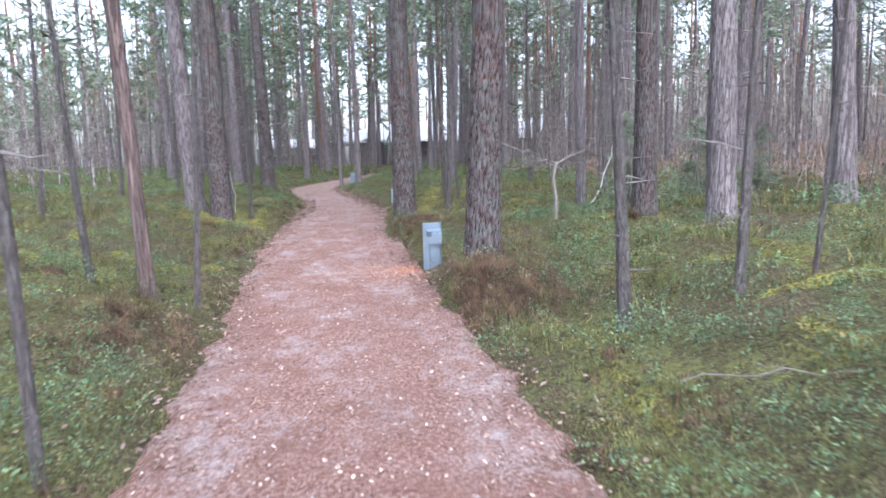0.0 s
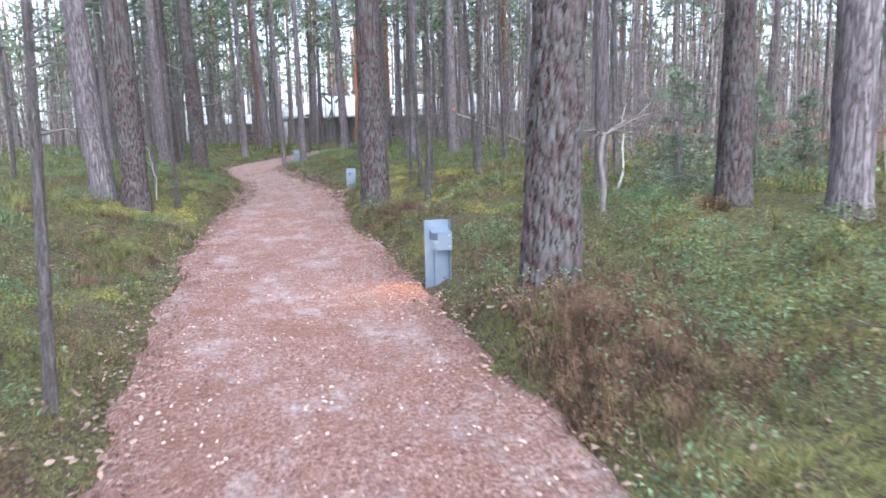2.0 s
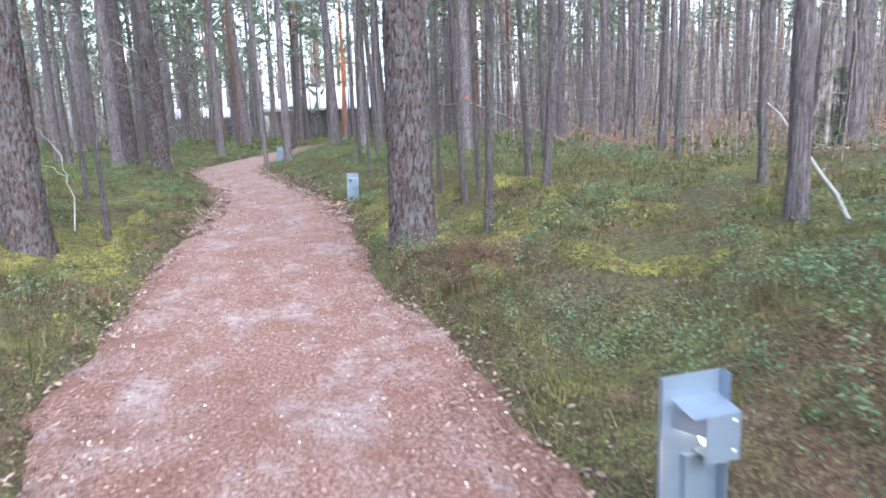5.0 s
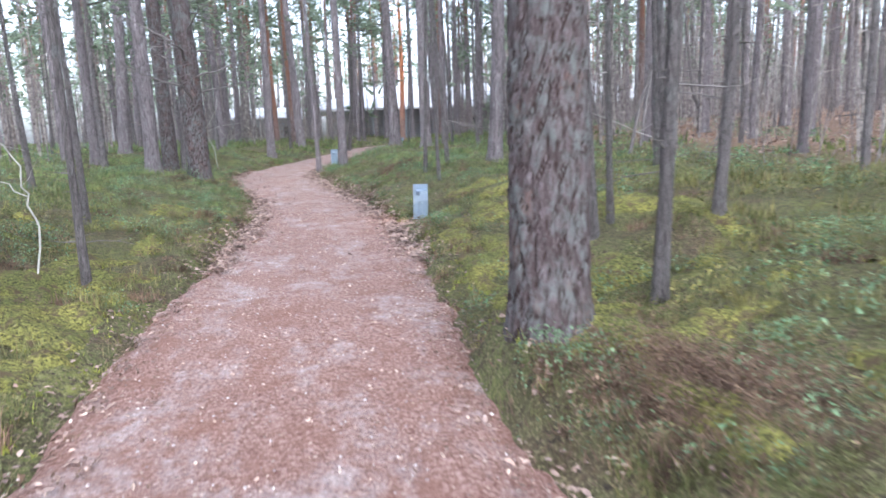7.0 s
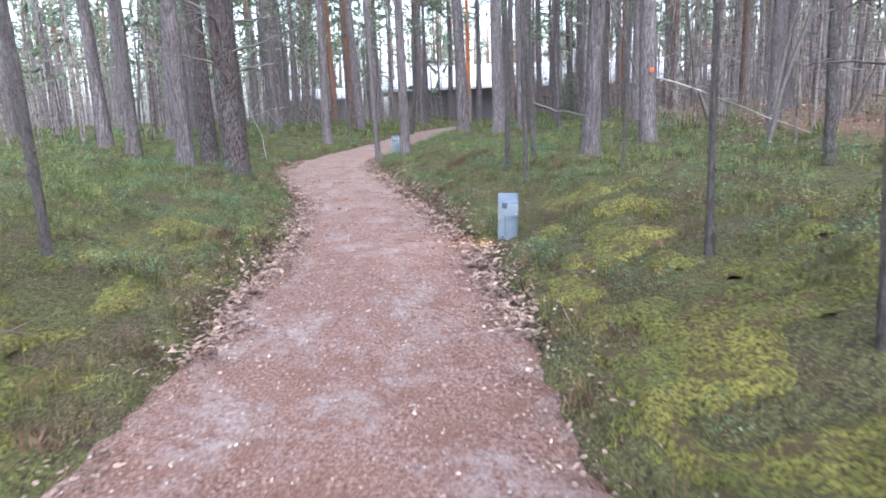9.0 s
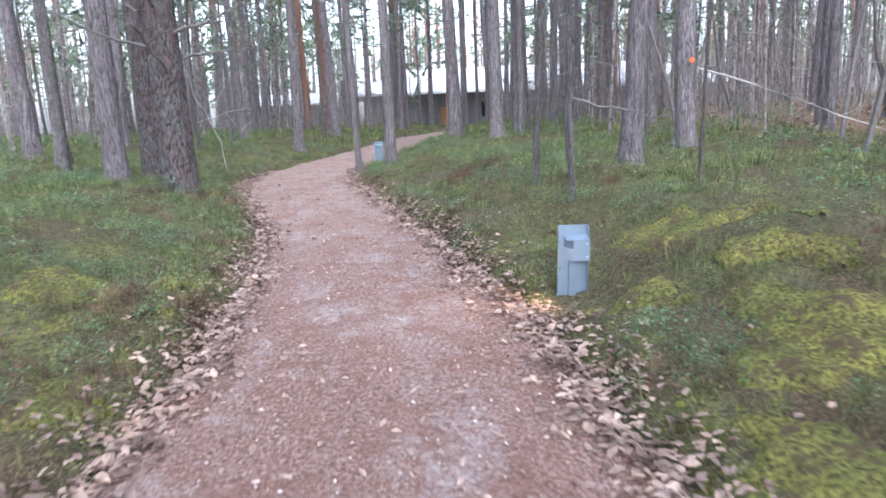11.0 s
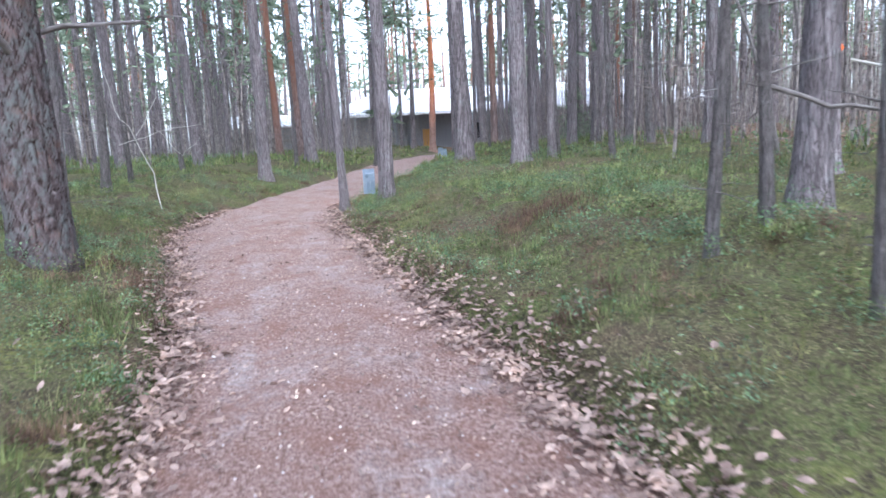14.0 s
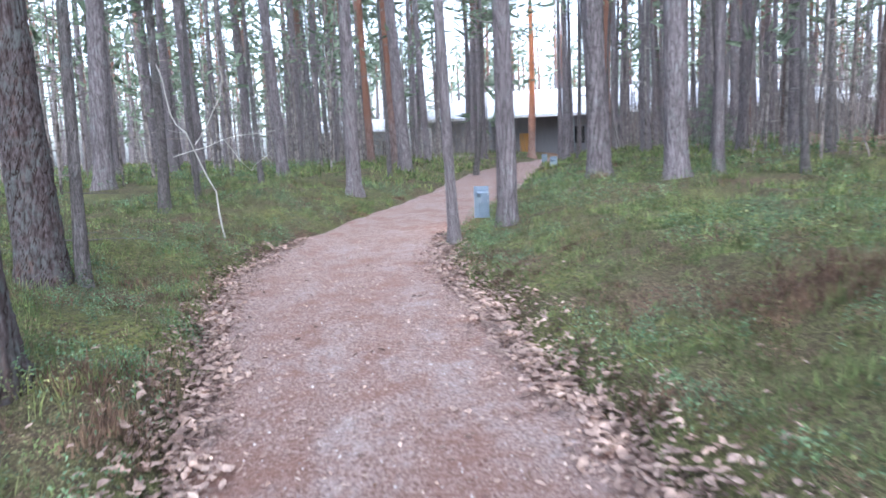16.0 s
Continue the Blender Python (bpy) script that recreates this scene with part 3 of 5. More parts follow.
def hero_parts(seed, r0, height=18.0, low_limbs=0):
    """A great pine whose bark plates are modelled in relief on the lower trunk."""
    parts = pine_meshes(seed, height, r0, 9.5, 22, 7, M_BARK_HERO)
    ph = random.Random(seed).uniform(0, 50)
    sides, zs = 108, np.concatenate([np.arange(-0.3, 2.6, 0.029), np.array([2.85, 3.0, 3.2, 3.5, 3.8, 4.1, 4.5, 5, 6, 7.5, 9, 11, 13, 15, height])])
    a = np.arange(sides) / sides * 2 * np.pi
    A, Z = np.meshgrid(a, zs)
    r = r0 * (1 - 0.82 * (np.clip(Z, 0, None) / height) ** 0.9) + r0 * 0.2 * np.exp(-np.clip(Z, 0, None) / 0.2) * (1 + 0.4 * np.sin(3 * A + ph))
    r = r * (1 + 0.04 * np.sin(2 * A + Z * 1.3 + ph))
    # elongated plates: distance to the two nearest jittered cells
    u, w = A / (2 * np.pi) * 24, Z / 0.2 + 0.8 * (vnoise(A * 3, Z * 3, 31) - 0.5)
    u = u + 1.3 * (vnoise(np.sin(A) * 3 + 9, Z * 5 + np.cos(A) * 3, 32) - 0.5)
    d1, d2, lift = np.full(A.shape, 9.0), np.full(A.shape, 9.0), np.zeros(A.shape)
    iu, iw = np.floor(u), np.floor(w)
    for du in (-1, 0, 1):
        for dw in (-1, 0, 1):
            cu, cw = iu + du, iw + dw
            ku = np.mod(cu, 24)
            s1 = np.mod(np.sin(ku * 12.9898 + cw * 78.233 + ph) * 43758.5453, 1)
            s2 = np.mod(np.sin(ku * 39.425 + cw * 11.135 + ph) * 24634.6345, 1)
            d = np.hypot(u - cu - s1, (w - cw - s2))
            lift = np.where(d < d1, s2, lift)
            d2 = np.where(d < d1, d1, np.minimum(d2, d))
            d1 = np.minimum(d1, d)
    relief = smooth(0.0, 0.2, d2 - d1) * (0.55 + 0.7 * lift)
    r = r + 0.022 * (relief - 1) + 0.012 * (vnoise(A * 26, Z * 22, 33) - 0.5)
    v = np.stack([(r * np.cos(A)).ravel(), (r * np.sin(A)).ravel(), Z.ravel()], 1)
    i = (np.arange(len(zs) - 1)[:, None] * sides + np.arange(sides)[None, :])
    k = np.roll(np.arange(sides), -1)
    f = np.stack([i.ravel(), (np.arange(len(zs) - 1)[:, None] * sides + k[None, :]).ravel(), ((np.arange(len(zs) - 1)[:, None] + 1) * sides + k[None, :]).ravel(), (i + sides).ravel()], 1)
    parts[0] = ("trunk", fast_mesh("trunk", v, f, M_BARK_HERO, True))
    if low_limbs:
        g, q = Geo(), random.Random(seed + 9)
        for k in range(low_limbs):
            yaw = -1.2 + 2.4 * k + q.uniform(-0.3, 0.3)
            pts = limb(g, (math.cos(yaw) * r0 * 0.8, math.sin(yaw) * r0 * 0.8, 1.9 + 0.2 * k), yaw, q.uniform(0.1, 0.6), q.uniform(1.2, 2.0), 0.032, q, 7, 0.02, 5)
            for p in pts[2:]:
                limb(g, p, yaw + q.uniform(-1.3, 1.3), q.uniform(-0.4, 0.5), q.uniform(0.3, 0.9), 0.012, q, 4, 0.03, 3)
        parts.append(("dead_limbs", g.mesh("dead_limbs", M_TWIG)))
    return parts


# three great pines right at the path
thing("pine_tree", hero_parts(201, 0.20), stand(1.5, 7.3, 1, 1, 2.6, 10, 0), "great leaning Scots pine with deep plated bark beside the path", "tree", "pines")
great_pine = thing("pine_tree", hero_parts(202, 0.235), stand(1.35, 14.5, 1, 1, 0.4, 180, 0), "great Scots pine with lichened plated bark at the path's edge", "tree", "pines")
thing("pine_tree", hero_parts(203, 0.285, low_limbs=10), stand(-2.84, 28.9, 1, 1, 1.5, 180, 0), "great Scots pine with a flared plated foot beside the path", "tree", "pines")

placed = [(1.56, 7.3), (1.44, 14.5), (-2.84, 28.9)]
masters = {}
PLATED = {(-4.18, 32.3), (-2.6, 15.85), (4.2, 9.1)}


def plant(kind, variant, x, y, d, lean=0.0, toward=0.0, h=1.0):
    key = (kind, variant)
    base, label = {"mature": (0.4, PINE), "young": (0.1, "slender young pine with dead twigs along its grey trunk"), "orange": (0.4, "tall Scots pine with a bright orange upper trunk")}[kind]
    turn = rng.uniform(0, 360)
    placed.append((x, y))
    if (x, y) in PLATED:
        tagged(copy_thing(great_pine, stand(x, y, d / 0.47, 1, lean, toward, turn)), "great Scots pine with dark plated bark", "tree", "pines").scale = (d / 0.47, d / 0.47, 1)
        return
    m = stand(x, y, d / base, h, lean, toward, turn)
    if key not in masters:
        parts = {"mature": MATURE, "young": YOUNG, "orange": [ORANGE]}[kind][variant]
        masters[key] = thing("pine_tree" if kind != "young" else "young_pine", parts, m, label, "tree", "pines" if kind != "young" else "young pines")
    else:
        copy_thing(masters[key], m).scale = (d / base, d / base, h)


# pines of the first stretch: x, y, thickness, lean, towards
for k, row in enumerate([(-3.35, 16.9, 0.46, 1.5, 150), (-2.6, 15.85, 0.48, 1, 180), (4.2, 9.1, 0.33, 0, 0), (4.95, 8.4, 0.38, 1, 20), (7.2, 9.0, 0.34, 2, 180), (4.65, 12.9, 0.2, 0, 0),
                         (9.9, 23.5, 0.2, 0, 0), (12.0, 28.3, 0.25, 1, 0), (13.0, 27.3, 0.3, 0, 0), (-1.9, 7.05, 0.15, 2, 180), (-8.3, 36.5, 0.45, 1, 180)]):
    plant("mature", (2 if k == 9 else k % 2), *row)
# pines of the second stretch
for k, row in enumerate([(-4.15, 29.9, 0.4, 2, 180), (-4.18, 32.3, 0.46, 1.0, 200), (4.6, 28.2, 0.37, 1.5, 0), (6.95, 31.0, 0.44, 1, 10), (10.2, 31.0, 0.26, 0, 0), (11.2, 32.6, 0.34, 1, 180),
                         (15.1, 38.4, 0.4, 0, 0), (0.12, 35.4, 0.17, 1.5, 180), (1.0, 35.95, 0.31, 1.0, 180), (3.25, 38.95, 0.46, 0, 0), (4.32, 37.7, 0.44, 0, 0), (5.0, 37.5, 0.19, 0, 0),
                         (-1.85, 41.5, 0.36, 1, 180), (-0.75, 51.0, 0.5, 0, 0), (-8.0, 42.5, 0.5, 1, 90), (9.5, 46, 0.34, 0, 0)]):
    plant("mature", (3 if k == 13 else k % 3 if k % 3 != 2 else 3), *row)
for k, row in enumerate([(5.8, 41.5, 0.25), (8.4, 51.5, 0.4), (10.6, 45.5, 0.4), (-5.0, 59, 0.36), (-12, 60, 0.4), (-9.5, 52, 0.36), (14.5, 47, 0.36), (-6.6, 45.5, 0.4), (16.5, 33, 0.36), (-7, 35, 0.34)]):
    plant("mature", k % 4, *row)
for k, row in enumerate([(4.2, 70.5, 0.26), (3.4, 65.5, 0.3), (6.6, 58.5, 0.24), (8.9, 66.0, 0.28), (8.7, 61.0, 0.22), (10.4, 70.5, 0.3), (11.8, 66.0, 0.26), (12.1, 60.0, 0.3), (6.4, 74.5, 0.3), (14.2, 69.0, 0.26)]):
    plant("mature", k % 2, *row)
plant("orange", 0, 8.0, 75.0, 0.55)

# slender young pines
for k, row in enumerate([(-2.55, 7.4, 0.085, 5, 190), (-1.36, 6.6, 0.06, 1, 0), (-1.36, 3.12, 0.06, 2, 180), (2.1, 4.85, 0.105, 0, 0), (3.0, 4.8, 0.085, 0, 0), (3.7, 4.9, 0.04, 3, 0),
                         (2.38, 15.15, 0.115, 0, 0), (4.36, 18.8, 0.12, 1, 180), (3.76, 16.65, 0.12, 0.5, 0), (2.64, 16.95, 0.09, 0, 0), (2.96, 17.3, 0.075, 0, 0), (-2.2, 17.72, 0.085, 2.5, 185)]):
    plant("young", k % 4, *row)
for k, row in enumerate([(-3.1, 20.8, 0.10, 2, 180), (2.87, 19.3, 0.07, 3, 60), (2.55, 25.0, 0.085, 0, 0),
                         (2.5, 26.5, 0.10, 0, 0), (3.05, 26.65, 0.11, 1, 180), (4.2, 25.1, 0.05, 0, 0), (6.6, 23.3, 0.17, 0, 0), (-3.85, 32.4, 0.14, 1, 180), (-4.6, 38.8, 0.12, 0, 0), (-4.1, 42.1, 0.15, 0, 0), (-1.2, 47, 0.15, 0, 0)]):
    plant("young", k % 4, *row)
for k, row in enumerate([(-4.7, 37.2, 0.2), (-6.2, 33, 0.2), (6.2, 36.8, 0.16), (5.55, 38.6, 0.12), (-5.8, 26.4, 0.14), (2.0, 53, 0.25), (9.2, 41, 0.25), (7.6, 34.5, 0.1), (-6.5, 22, 0.12), (-5.2, 13, 0.1), (6, 15, 0.12), (7.4, 19, 0.12)]):
    plant("young", k % 4, *row)

# the rest of the wood, thinning at random, clear of the path and of the measured ground
for k in range(34):
    y = rng.uniform(52, 80)
    x = rng.uniform(-9, 30)
    if beside(x, y) > 1.2:
        plant("mature", rng.choice((0, 1, 3)), x, y, rng.uniform(0.22, 0.42), rng.uniform(0, 1.5), rng.uniform(0, 360))
for k in range(30):
    x, y = rng.uniform(8.5, 27), rng.uniform(5, 42)
    if min((x - a) ** 2 + (y - c) ** 2 for a, c in placed) > 2.5:
        plant(*(("mature", rng.choice((0, 1, 3))) if k % 3 else ("young", k % 4)), x, y, rng.uniform(0.2, 0.4) if k % 3 else rng.uniform(0.1, 0.18), rng.uniform(0, 2), rng.uniform(0, 360))
tries = 0
want = {"mature": 84, "young": 46}
while sum(want.values()) and tries < 20000:
    tries += 1
    kind = "mature" if rng.random() < 0.55 else "young"
    if not want[kind]:
        continue
    x, y = (rng.uniform(-16, 36), rng.uniform(43, 81)) if rng.random() < 0.6 else (rng.uniform(-38, 42), rng.uniform(-6, 60))
    off = float(beside(x, y))
    if off < 1.4 or (y < 44 and off < 6.5) or min((x - a) ** 2 + (y - c) ** 2 for a, c in placed) < (1.6 if kind == "young" else 3.0):
        continue
    want[kind] -= 1
    plant(kind, rng.choice((0, 1, 3, 0, 1, 3, 2)), x, y, rng.uniform(0.24, 0.46) if kind == "mature" else rng.uniform(0.08, 0.2), rng.uniform(0, 2), rng.uniform(0, 360), rng.uniform(0.85, 1.15))


def far_woods():
    """The deep wood behind: trunks and crowns without number."""
    g, c, p, r = Geo(), Geo(), Geo(), random.Random(77)
    q = np.random.default_rng(77)
    X = np.concatenate([q.uniform(-120, 140, 1650), q.uniform(-25, 60, 30)])
    Y = np.concatenate([q.uniform(-30, 170, 1650), q.uniform(101, 135, 30)])
    ok = (np.hypot(X, Y - 25) > 44) & ~((Y > 80) & (Y < 101) & (X > -16) & (X < 50)) & ~((Y > 40) & (np.abs(X - 3 - (Y - 42) * 0.2) < 3.0) & (Y < 90))
    xb, yb = q.uniform(-10, 38, 34), q.uniform(60, 80.5, 34)
    keep_b = beside(xb, yb) > 1.5
    X, Y = np.concatenate([X[ok], xb[keep_b]]), np.concatenate([Y[ok], yb[keep_b]])
    Z = ground_z(X, Y) - 0.2
    for x, y, z in zip(X.tolist(), Y.tolist(), Z.tolist()):
        h, rad = r.uniform(13, 20), r.uniform(0.09, 0.24)
        lx, ly = r.uniform(-0.4, 0.4), r.uniform(-0.4, 0.4)
        g.tube([(x, y, z), (x + lx, y + ly, z + h * 0.5), (x + lx * 1.5, y + ly * 2, z + h)], [rad * 1.2, rad * 0.85, 0.03], 5, False)
        lo = r.choice([2.0, 5.0, 8.0, 10.0])
        for _ in range(10):
            s = r.random()
            w = 1.9 * (1.1 - s)
            needle_tuft(c, (x + lx + r.gauss(0, w * 0.6), y + ly + r.gauss(0, w * 0.6), z + lo + (h - lo) * s), (r.gauss(0, 1), r.gauss(0, 1), 0.2), r, 1.35, 4)
    # thin pole-wood standing among them
    X, Y = q.uniform(-60, 70, 1500), q.uniform(8, 110, 1500)
    X, Y = np.concatenate([X, q.uniform(-30, 34, 220)]), np.concatenate([Y, q.uniform(6, 62, 220)])
    ok = (beside(X, Y) > np.where(Y < 42, 6.5, 3.0)) & ~((Y > 79) & (Y < 101) & (X > -16) & (X < 50))
    X, Y = X[ok], Y[ok]
    for x, y, z in zip(X.tolist(), Y.tolist(), (ground_z(X, Y) - 0.2).tolist()):
        h, rad = r.uniform(5, 11), r.uniform(0.025, 0.06)
        lx, ly = r.gauss(0, 0.3), r.gauss(0, 0.3)
        p.tube([(x, y, z), (x + lx * 0.3, y + ly * 0.6, z + h * 0.5), (x + lx, y + ly, z + h)], [rad, rad * 0.7, 0.01], 4, False)
        if x < 8 or r.random() < 0.4:
            for _ in range(5):
                k = r.uniform(0.45, 1.0)
                needle_tuft(c, (x + lx * k + r.gauss(0, 0.4), y + ly * k + r.gauss(0, 0.4), z + h * k), (r.gauss(0, 1), r.gauss(0, 1), 0.2), r, 0.6, 4)
        for _ in range(11):
            k = r.uniform(0.15, 0.95)
            a, w, e = r.uniform(0, 6.28), r.uniform(0.3, 1.3) * (1.15 - k), len(p.v)
            o = Vector((x + lx * k, y + ly * k, z + h * k))
            p.v += [tuple(o), tuple(o + Vector((0, 0, 0.035))), tuple(o + Vector((math.cos(a) * w, math.sin(a) * w, r.uniform(-0.15, 0.3) * w)))]
            p.f.append((e, e + 1, e + 2))
    root = new("distant_woods")
    # mist is put into the stems' colour: pale twig grey instead of bark
    part("stems", p.mesh("stems", M_THICKET), root)
    part("trunks", g.mesh("trunks", M_BARK), root)
    part("crowns", c.mesh("crowns", M_NEEDLE, False), root)
    tagged(root, "distant dense pine wood of grey trunks and green crowns", "woods", kind="stuff")


far_woods()


def thicket():
    """Bare twiggy brushwood between the far trunks."""
    g, r = Geo(), random.Random(78)
    q = np.random.default_rng(78)
    X, Y = q.uniform(-75, 85, 9000), q.uniform(10, 118, 9000)
    ok = (np.hypot(X, Y - 25) > 26) & (beside(X, Y) > 5) & (q.random(9000) < np.where(X > 6, 0.9, 0.5))
    X, Y = X[ok], Y[ok]
    xb, yb = q.uniform(-8, 36, 4600), q.uniform(58, 82, 4600)
    ok = beside(xb, yb) > 2
    xe, ye = q.uniform(8, 30, 1500), q.uniform(6, 48, 1500)
    X, Y = np.concatenate([X, xb[ok], xe]), np.concatenate([Y, yb[ok], ye])
    Z = ground_z(X, Y) - 0.1
    for x, y, z in zip(X.tolist(), Y.tolist(), Z.tolist()):
        h = r.uniform(0.8, 4.5) * (1.3 if x > 6 else 0.9)
        b = len(g.v)
        w, a = r.uniform(0.006, 0.018), r.uniform(0, 3.14)
        tx, ty = r.gauss(0, 0.18) * h, r.gauss(0, 0.18) * h
        g.v += [(x - w * math.cos(a), y - w * math.sin(a), z), (x + w * math.cos(a), y + w * math.sin(a), z), (x + tx, y + ty, z + h)]
        g.f.append((b, b + 1, b + 2))
        for _ in range(3):
            q = r.uniform(0.3, 0.9)
            p = Vector((x + tx * q, y + ty * q, z + h * q))
            e = p + Vector((r.gauss(0, 0.3), r.gauss(0, 0.3), r.uniform(0.1, 0.5))) * h * 0.35
            b = len(g.v)
            g.v += [tuple(p), (p.x, p.y, p.z + w * 1.4), tuple(e)]
            g.f.append((b, b + 1, b + 2))
    tagged(new("brushwood", g.mesh("brushwood", M_THICKET, False)), "bare grey twiggy brushwood between the far trunks", "undergrowth", kind="stuff")


thicket()


# ---- saplings, sticks and shrubs ----
def bare_tree(seed, height, r0, spread_angle, depth, bark):
    r, g = random.Random(seed), Geo()

    def grow(p, yaw, rise, length, rad, level):
        pts = limb(g, p, yaw, rise, length, rad, r, 5, -0.01, 5 if level == depth else 3)
        if level:
            for q in pts[2:]:
                for _ in range(2 if level < depth else 1):
                    grow(q, yaw + r.uniform(-spread_angle, spread_angle) + r.choice((-0.8, 0.8)), rise + r.uniform(-0.8, 0.1), length * r.uniform(0.3, 0.5), rad * 0.42, level - 1)

    grow(Vector((0, 0, -0.1)), r.uniform(0, 6.28), 1.35, height, r0, depth)
    return [("stem", g.mesh("stem", bark))]


BARE = [bare_tree(300 + i, 3.6 + 1.6 * i, 0.03 + 0.011 * i, 1.2, 2, M_BIRCH if i < 2 else M_TWIG) for i in range(4)]
bare_first = {}
bare_spots = [(2, 7.5, 26.5, 0), (2, 9.0, 29, 3), (3, 11, 36, 0), (3, 13.5, 33, 2), (2, 8.0, 33.5, 2)]
for _ in range(22):
    bare_spots.append((rng.choice((2, 3, 3)), rng.uniform(8, 34), rng.uniform(18, 62), rng.uniform(0, 5)))
for k, (v, x, y, lean) in enumerate(bare_spots):
    if beside(x, y) < 0.8:
        continue
    m = stand(x, y, 1, 1, lean, 180 if x < 0 else 30 * k, 47 * k)
    if v not in bare_first:
        bare_first[v] = thing("bare_sapling", BARE[v], m, "leafless sapling with thin pale grey twigs", "sapling", "bare saplings")
    else:
        copy_thing(bare_first[v], m)


def forked_sapling(branches, r0, seed):
    """A thin pale stem with crooked forks: each branch is a run of points above the foot."""
    g, q = Geo(), random.Random(seed)
    for rad, pts in branches:
        run = []
        for a, c in zip(pts, pts[1:]):
            for f in (0, 0.33, 0.66):
                run.append(Vector(a).lerp(Vector(c), f) + Vector((q.gauss(0, 0.012), q.gauss(0, 0.06), q.gauss(0, 0.012))))
        run.append(Vector(pts[-1]))
        g.tube(run, [rad * r0 * (1 - 0.6 * k / len(run)) for k in range(len(run))], 5)
        for p in run[3::2]:
            limb(g, p, q.uniform(0, 6.28), q.uniform(-0.2, 0.9), q.uniform(0.15, 0.5), r0 * 0.25, q, 3, 0, 3)
    return [("stem", g.mesh("stem", M_BIRCH))]


thing("forked_sapling", forked_sapling([(1.0, [(0, 0, -0.1), (-0.12, 0, 0.7), (-0.37, 0, 1.4), (-0.66, 0, 1.9), (-0.8, 0, 2.6)]),
                                        (0.7, [(-0.37, 0, 1.4), (0.06, 0, 2.1), (0.08, 0.1, 2.5)]),
                                        (0.7, [(-0.64, -0.1, 1.24), (0.08, 0, 1.48), (0.82, 0.1, 1.58)]),
                                        (0.5, [(0.08, 0, 1.48), (0.42, 0, 1.0), (0.8, 0.05, 1.36)])], 0.014, 61), stand(-3.28, 35.75, 1, 1), "thin pale bare sapling with crooked crossing forks", "sapling")
thing("forked_sapling", forked_sapling([(1.0, [(0, 0, -0.1), (-0.03, 0, 0.55), (-0.06, 0, 0.85), (-0.11, 0, 1.12), (-0.26, 0, 1.38), (-0.4, 0, 1.53), (-0.7, 0.1, 1.7)]),
                                        (0.6, [(-0.06, 0, 0.85), (-0.3, 0.1, 1.0), (-0.5, 0.1, 1.02)])], 0.011, 62), stand(-2.56, 17.72, 1, 1), "thin pale crooked sapling bowed over the moss", "sapling")


def stunted_sapling():
    """A small pine broken off low, its flat tangle of bare branches spread sideways."""
    r, g = random.Random(41), Geo()
    g.tube([(0, 0, -0.1), (0.02, 0, 0.3), (-0.03, 0.02, 0.62), (0.02, 0, 0.86)], [0.034, 0.03, 0.027, 0.03], 8)
    for k in range(9):
        yaw = (0 if k % 2 else math.pi) + r.uniform(-0.7, 0.7)
        pts = limb(g, (0.02, 0, 0.82), yaw, r.uniform(0.25, 0.7), r.uniform(0.4, 0.7), 0.015, r, 6, 0.1, 5)
        for q in pts[1:]:
            for _ in range(2):
                limb(g, q, yaw + r.uniform(-1, 1), r.uniform(-0.2, 0.35), r.uniform(0.15, 0.4), 0.008, r, 3, 0.05, 3)
    limb(g, (0.3, 0, 0.95), 0.1, 0.4, 1.4, 0.011, r, 7, -0.05, 4)
    return [("stem", g.mesh("stem", M_GREYWOOD))]


thing("stunted_sapling", stunted_sapling(), stand(3.15, 9.85, 1, 1), "stunted bare sapling with a flat tangle of twisted grey branches", "sapling")


def stick(name, a, c, r, seed, label):
    q, g = random.Random(seed), Geo()
    a, c = Vector(a), Vector(c)
    pts = [a.lerp(c, i / 7) + Vector((q.gauss(0, 0.03), q.gauss(0, 0.03), q.gauss(0, 0.03))) for i in range(8)]
    g.tube(pts, [r * (1 - 0.08 * i) for i in range(8)], 6)
    for p in pts[2:7]:
        limb(g, p, q.uniform(0, 6.28), q.uniform(-0.2, 0.6), q.uniform(0.2, 0.6), r * 0.35, q, 3, 0, 3)
    ob = new(name, g.mesh(name, M_BIRCH))
    return tagged(ob, label, "branch")


stick("leaning_branch", (7.0, 30.6, 2.35), (9.6, 28.2, float(ground_z(9.6, 28.2))), 0.022, 3, "pale dead branch leaning against a pine trunk")
stick("fallen_branch", (1.9, 3.6, float(ground_z(1.9, 3.6)) + 0.05), (2.7, 3.1, float(ground_z(2.7, 3.1)) + 0.05), 0.006, 4, "thin dead branch lying on the moss").data.materials[0] = M_GREYWOOD
stick("fallen_branch", (-2.9, 11.9, float(ground_z(-2.9, 11.9)) + 0.12), (-1.75, 12.9, float(ground_z(-1.75, 12.9)) + 0.1), 0.006, 6, "thin dead branch lying on the moss").data.materials[0] = M_GREYWOOD
stick("fallen_branch", (4.6, 12.2, float(ground_z(4.6, 12.2)) + 0.1), (6.6, 15.8, float(ground_z(6.6, 15.8)) + 1.2), 0.022, 8, "dead branch propped over the forest floor")


stick("broken_branch", (3.05, 26.62, 1.72), (4.35, 26.3, 1.42), 0.02, 9, "thick dead branch broken across a young pine").data.materials[0] = M_TWIG


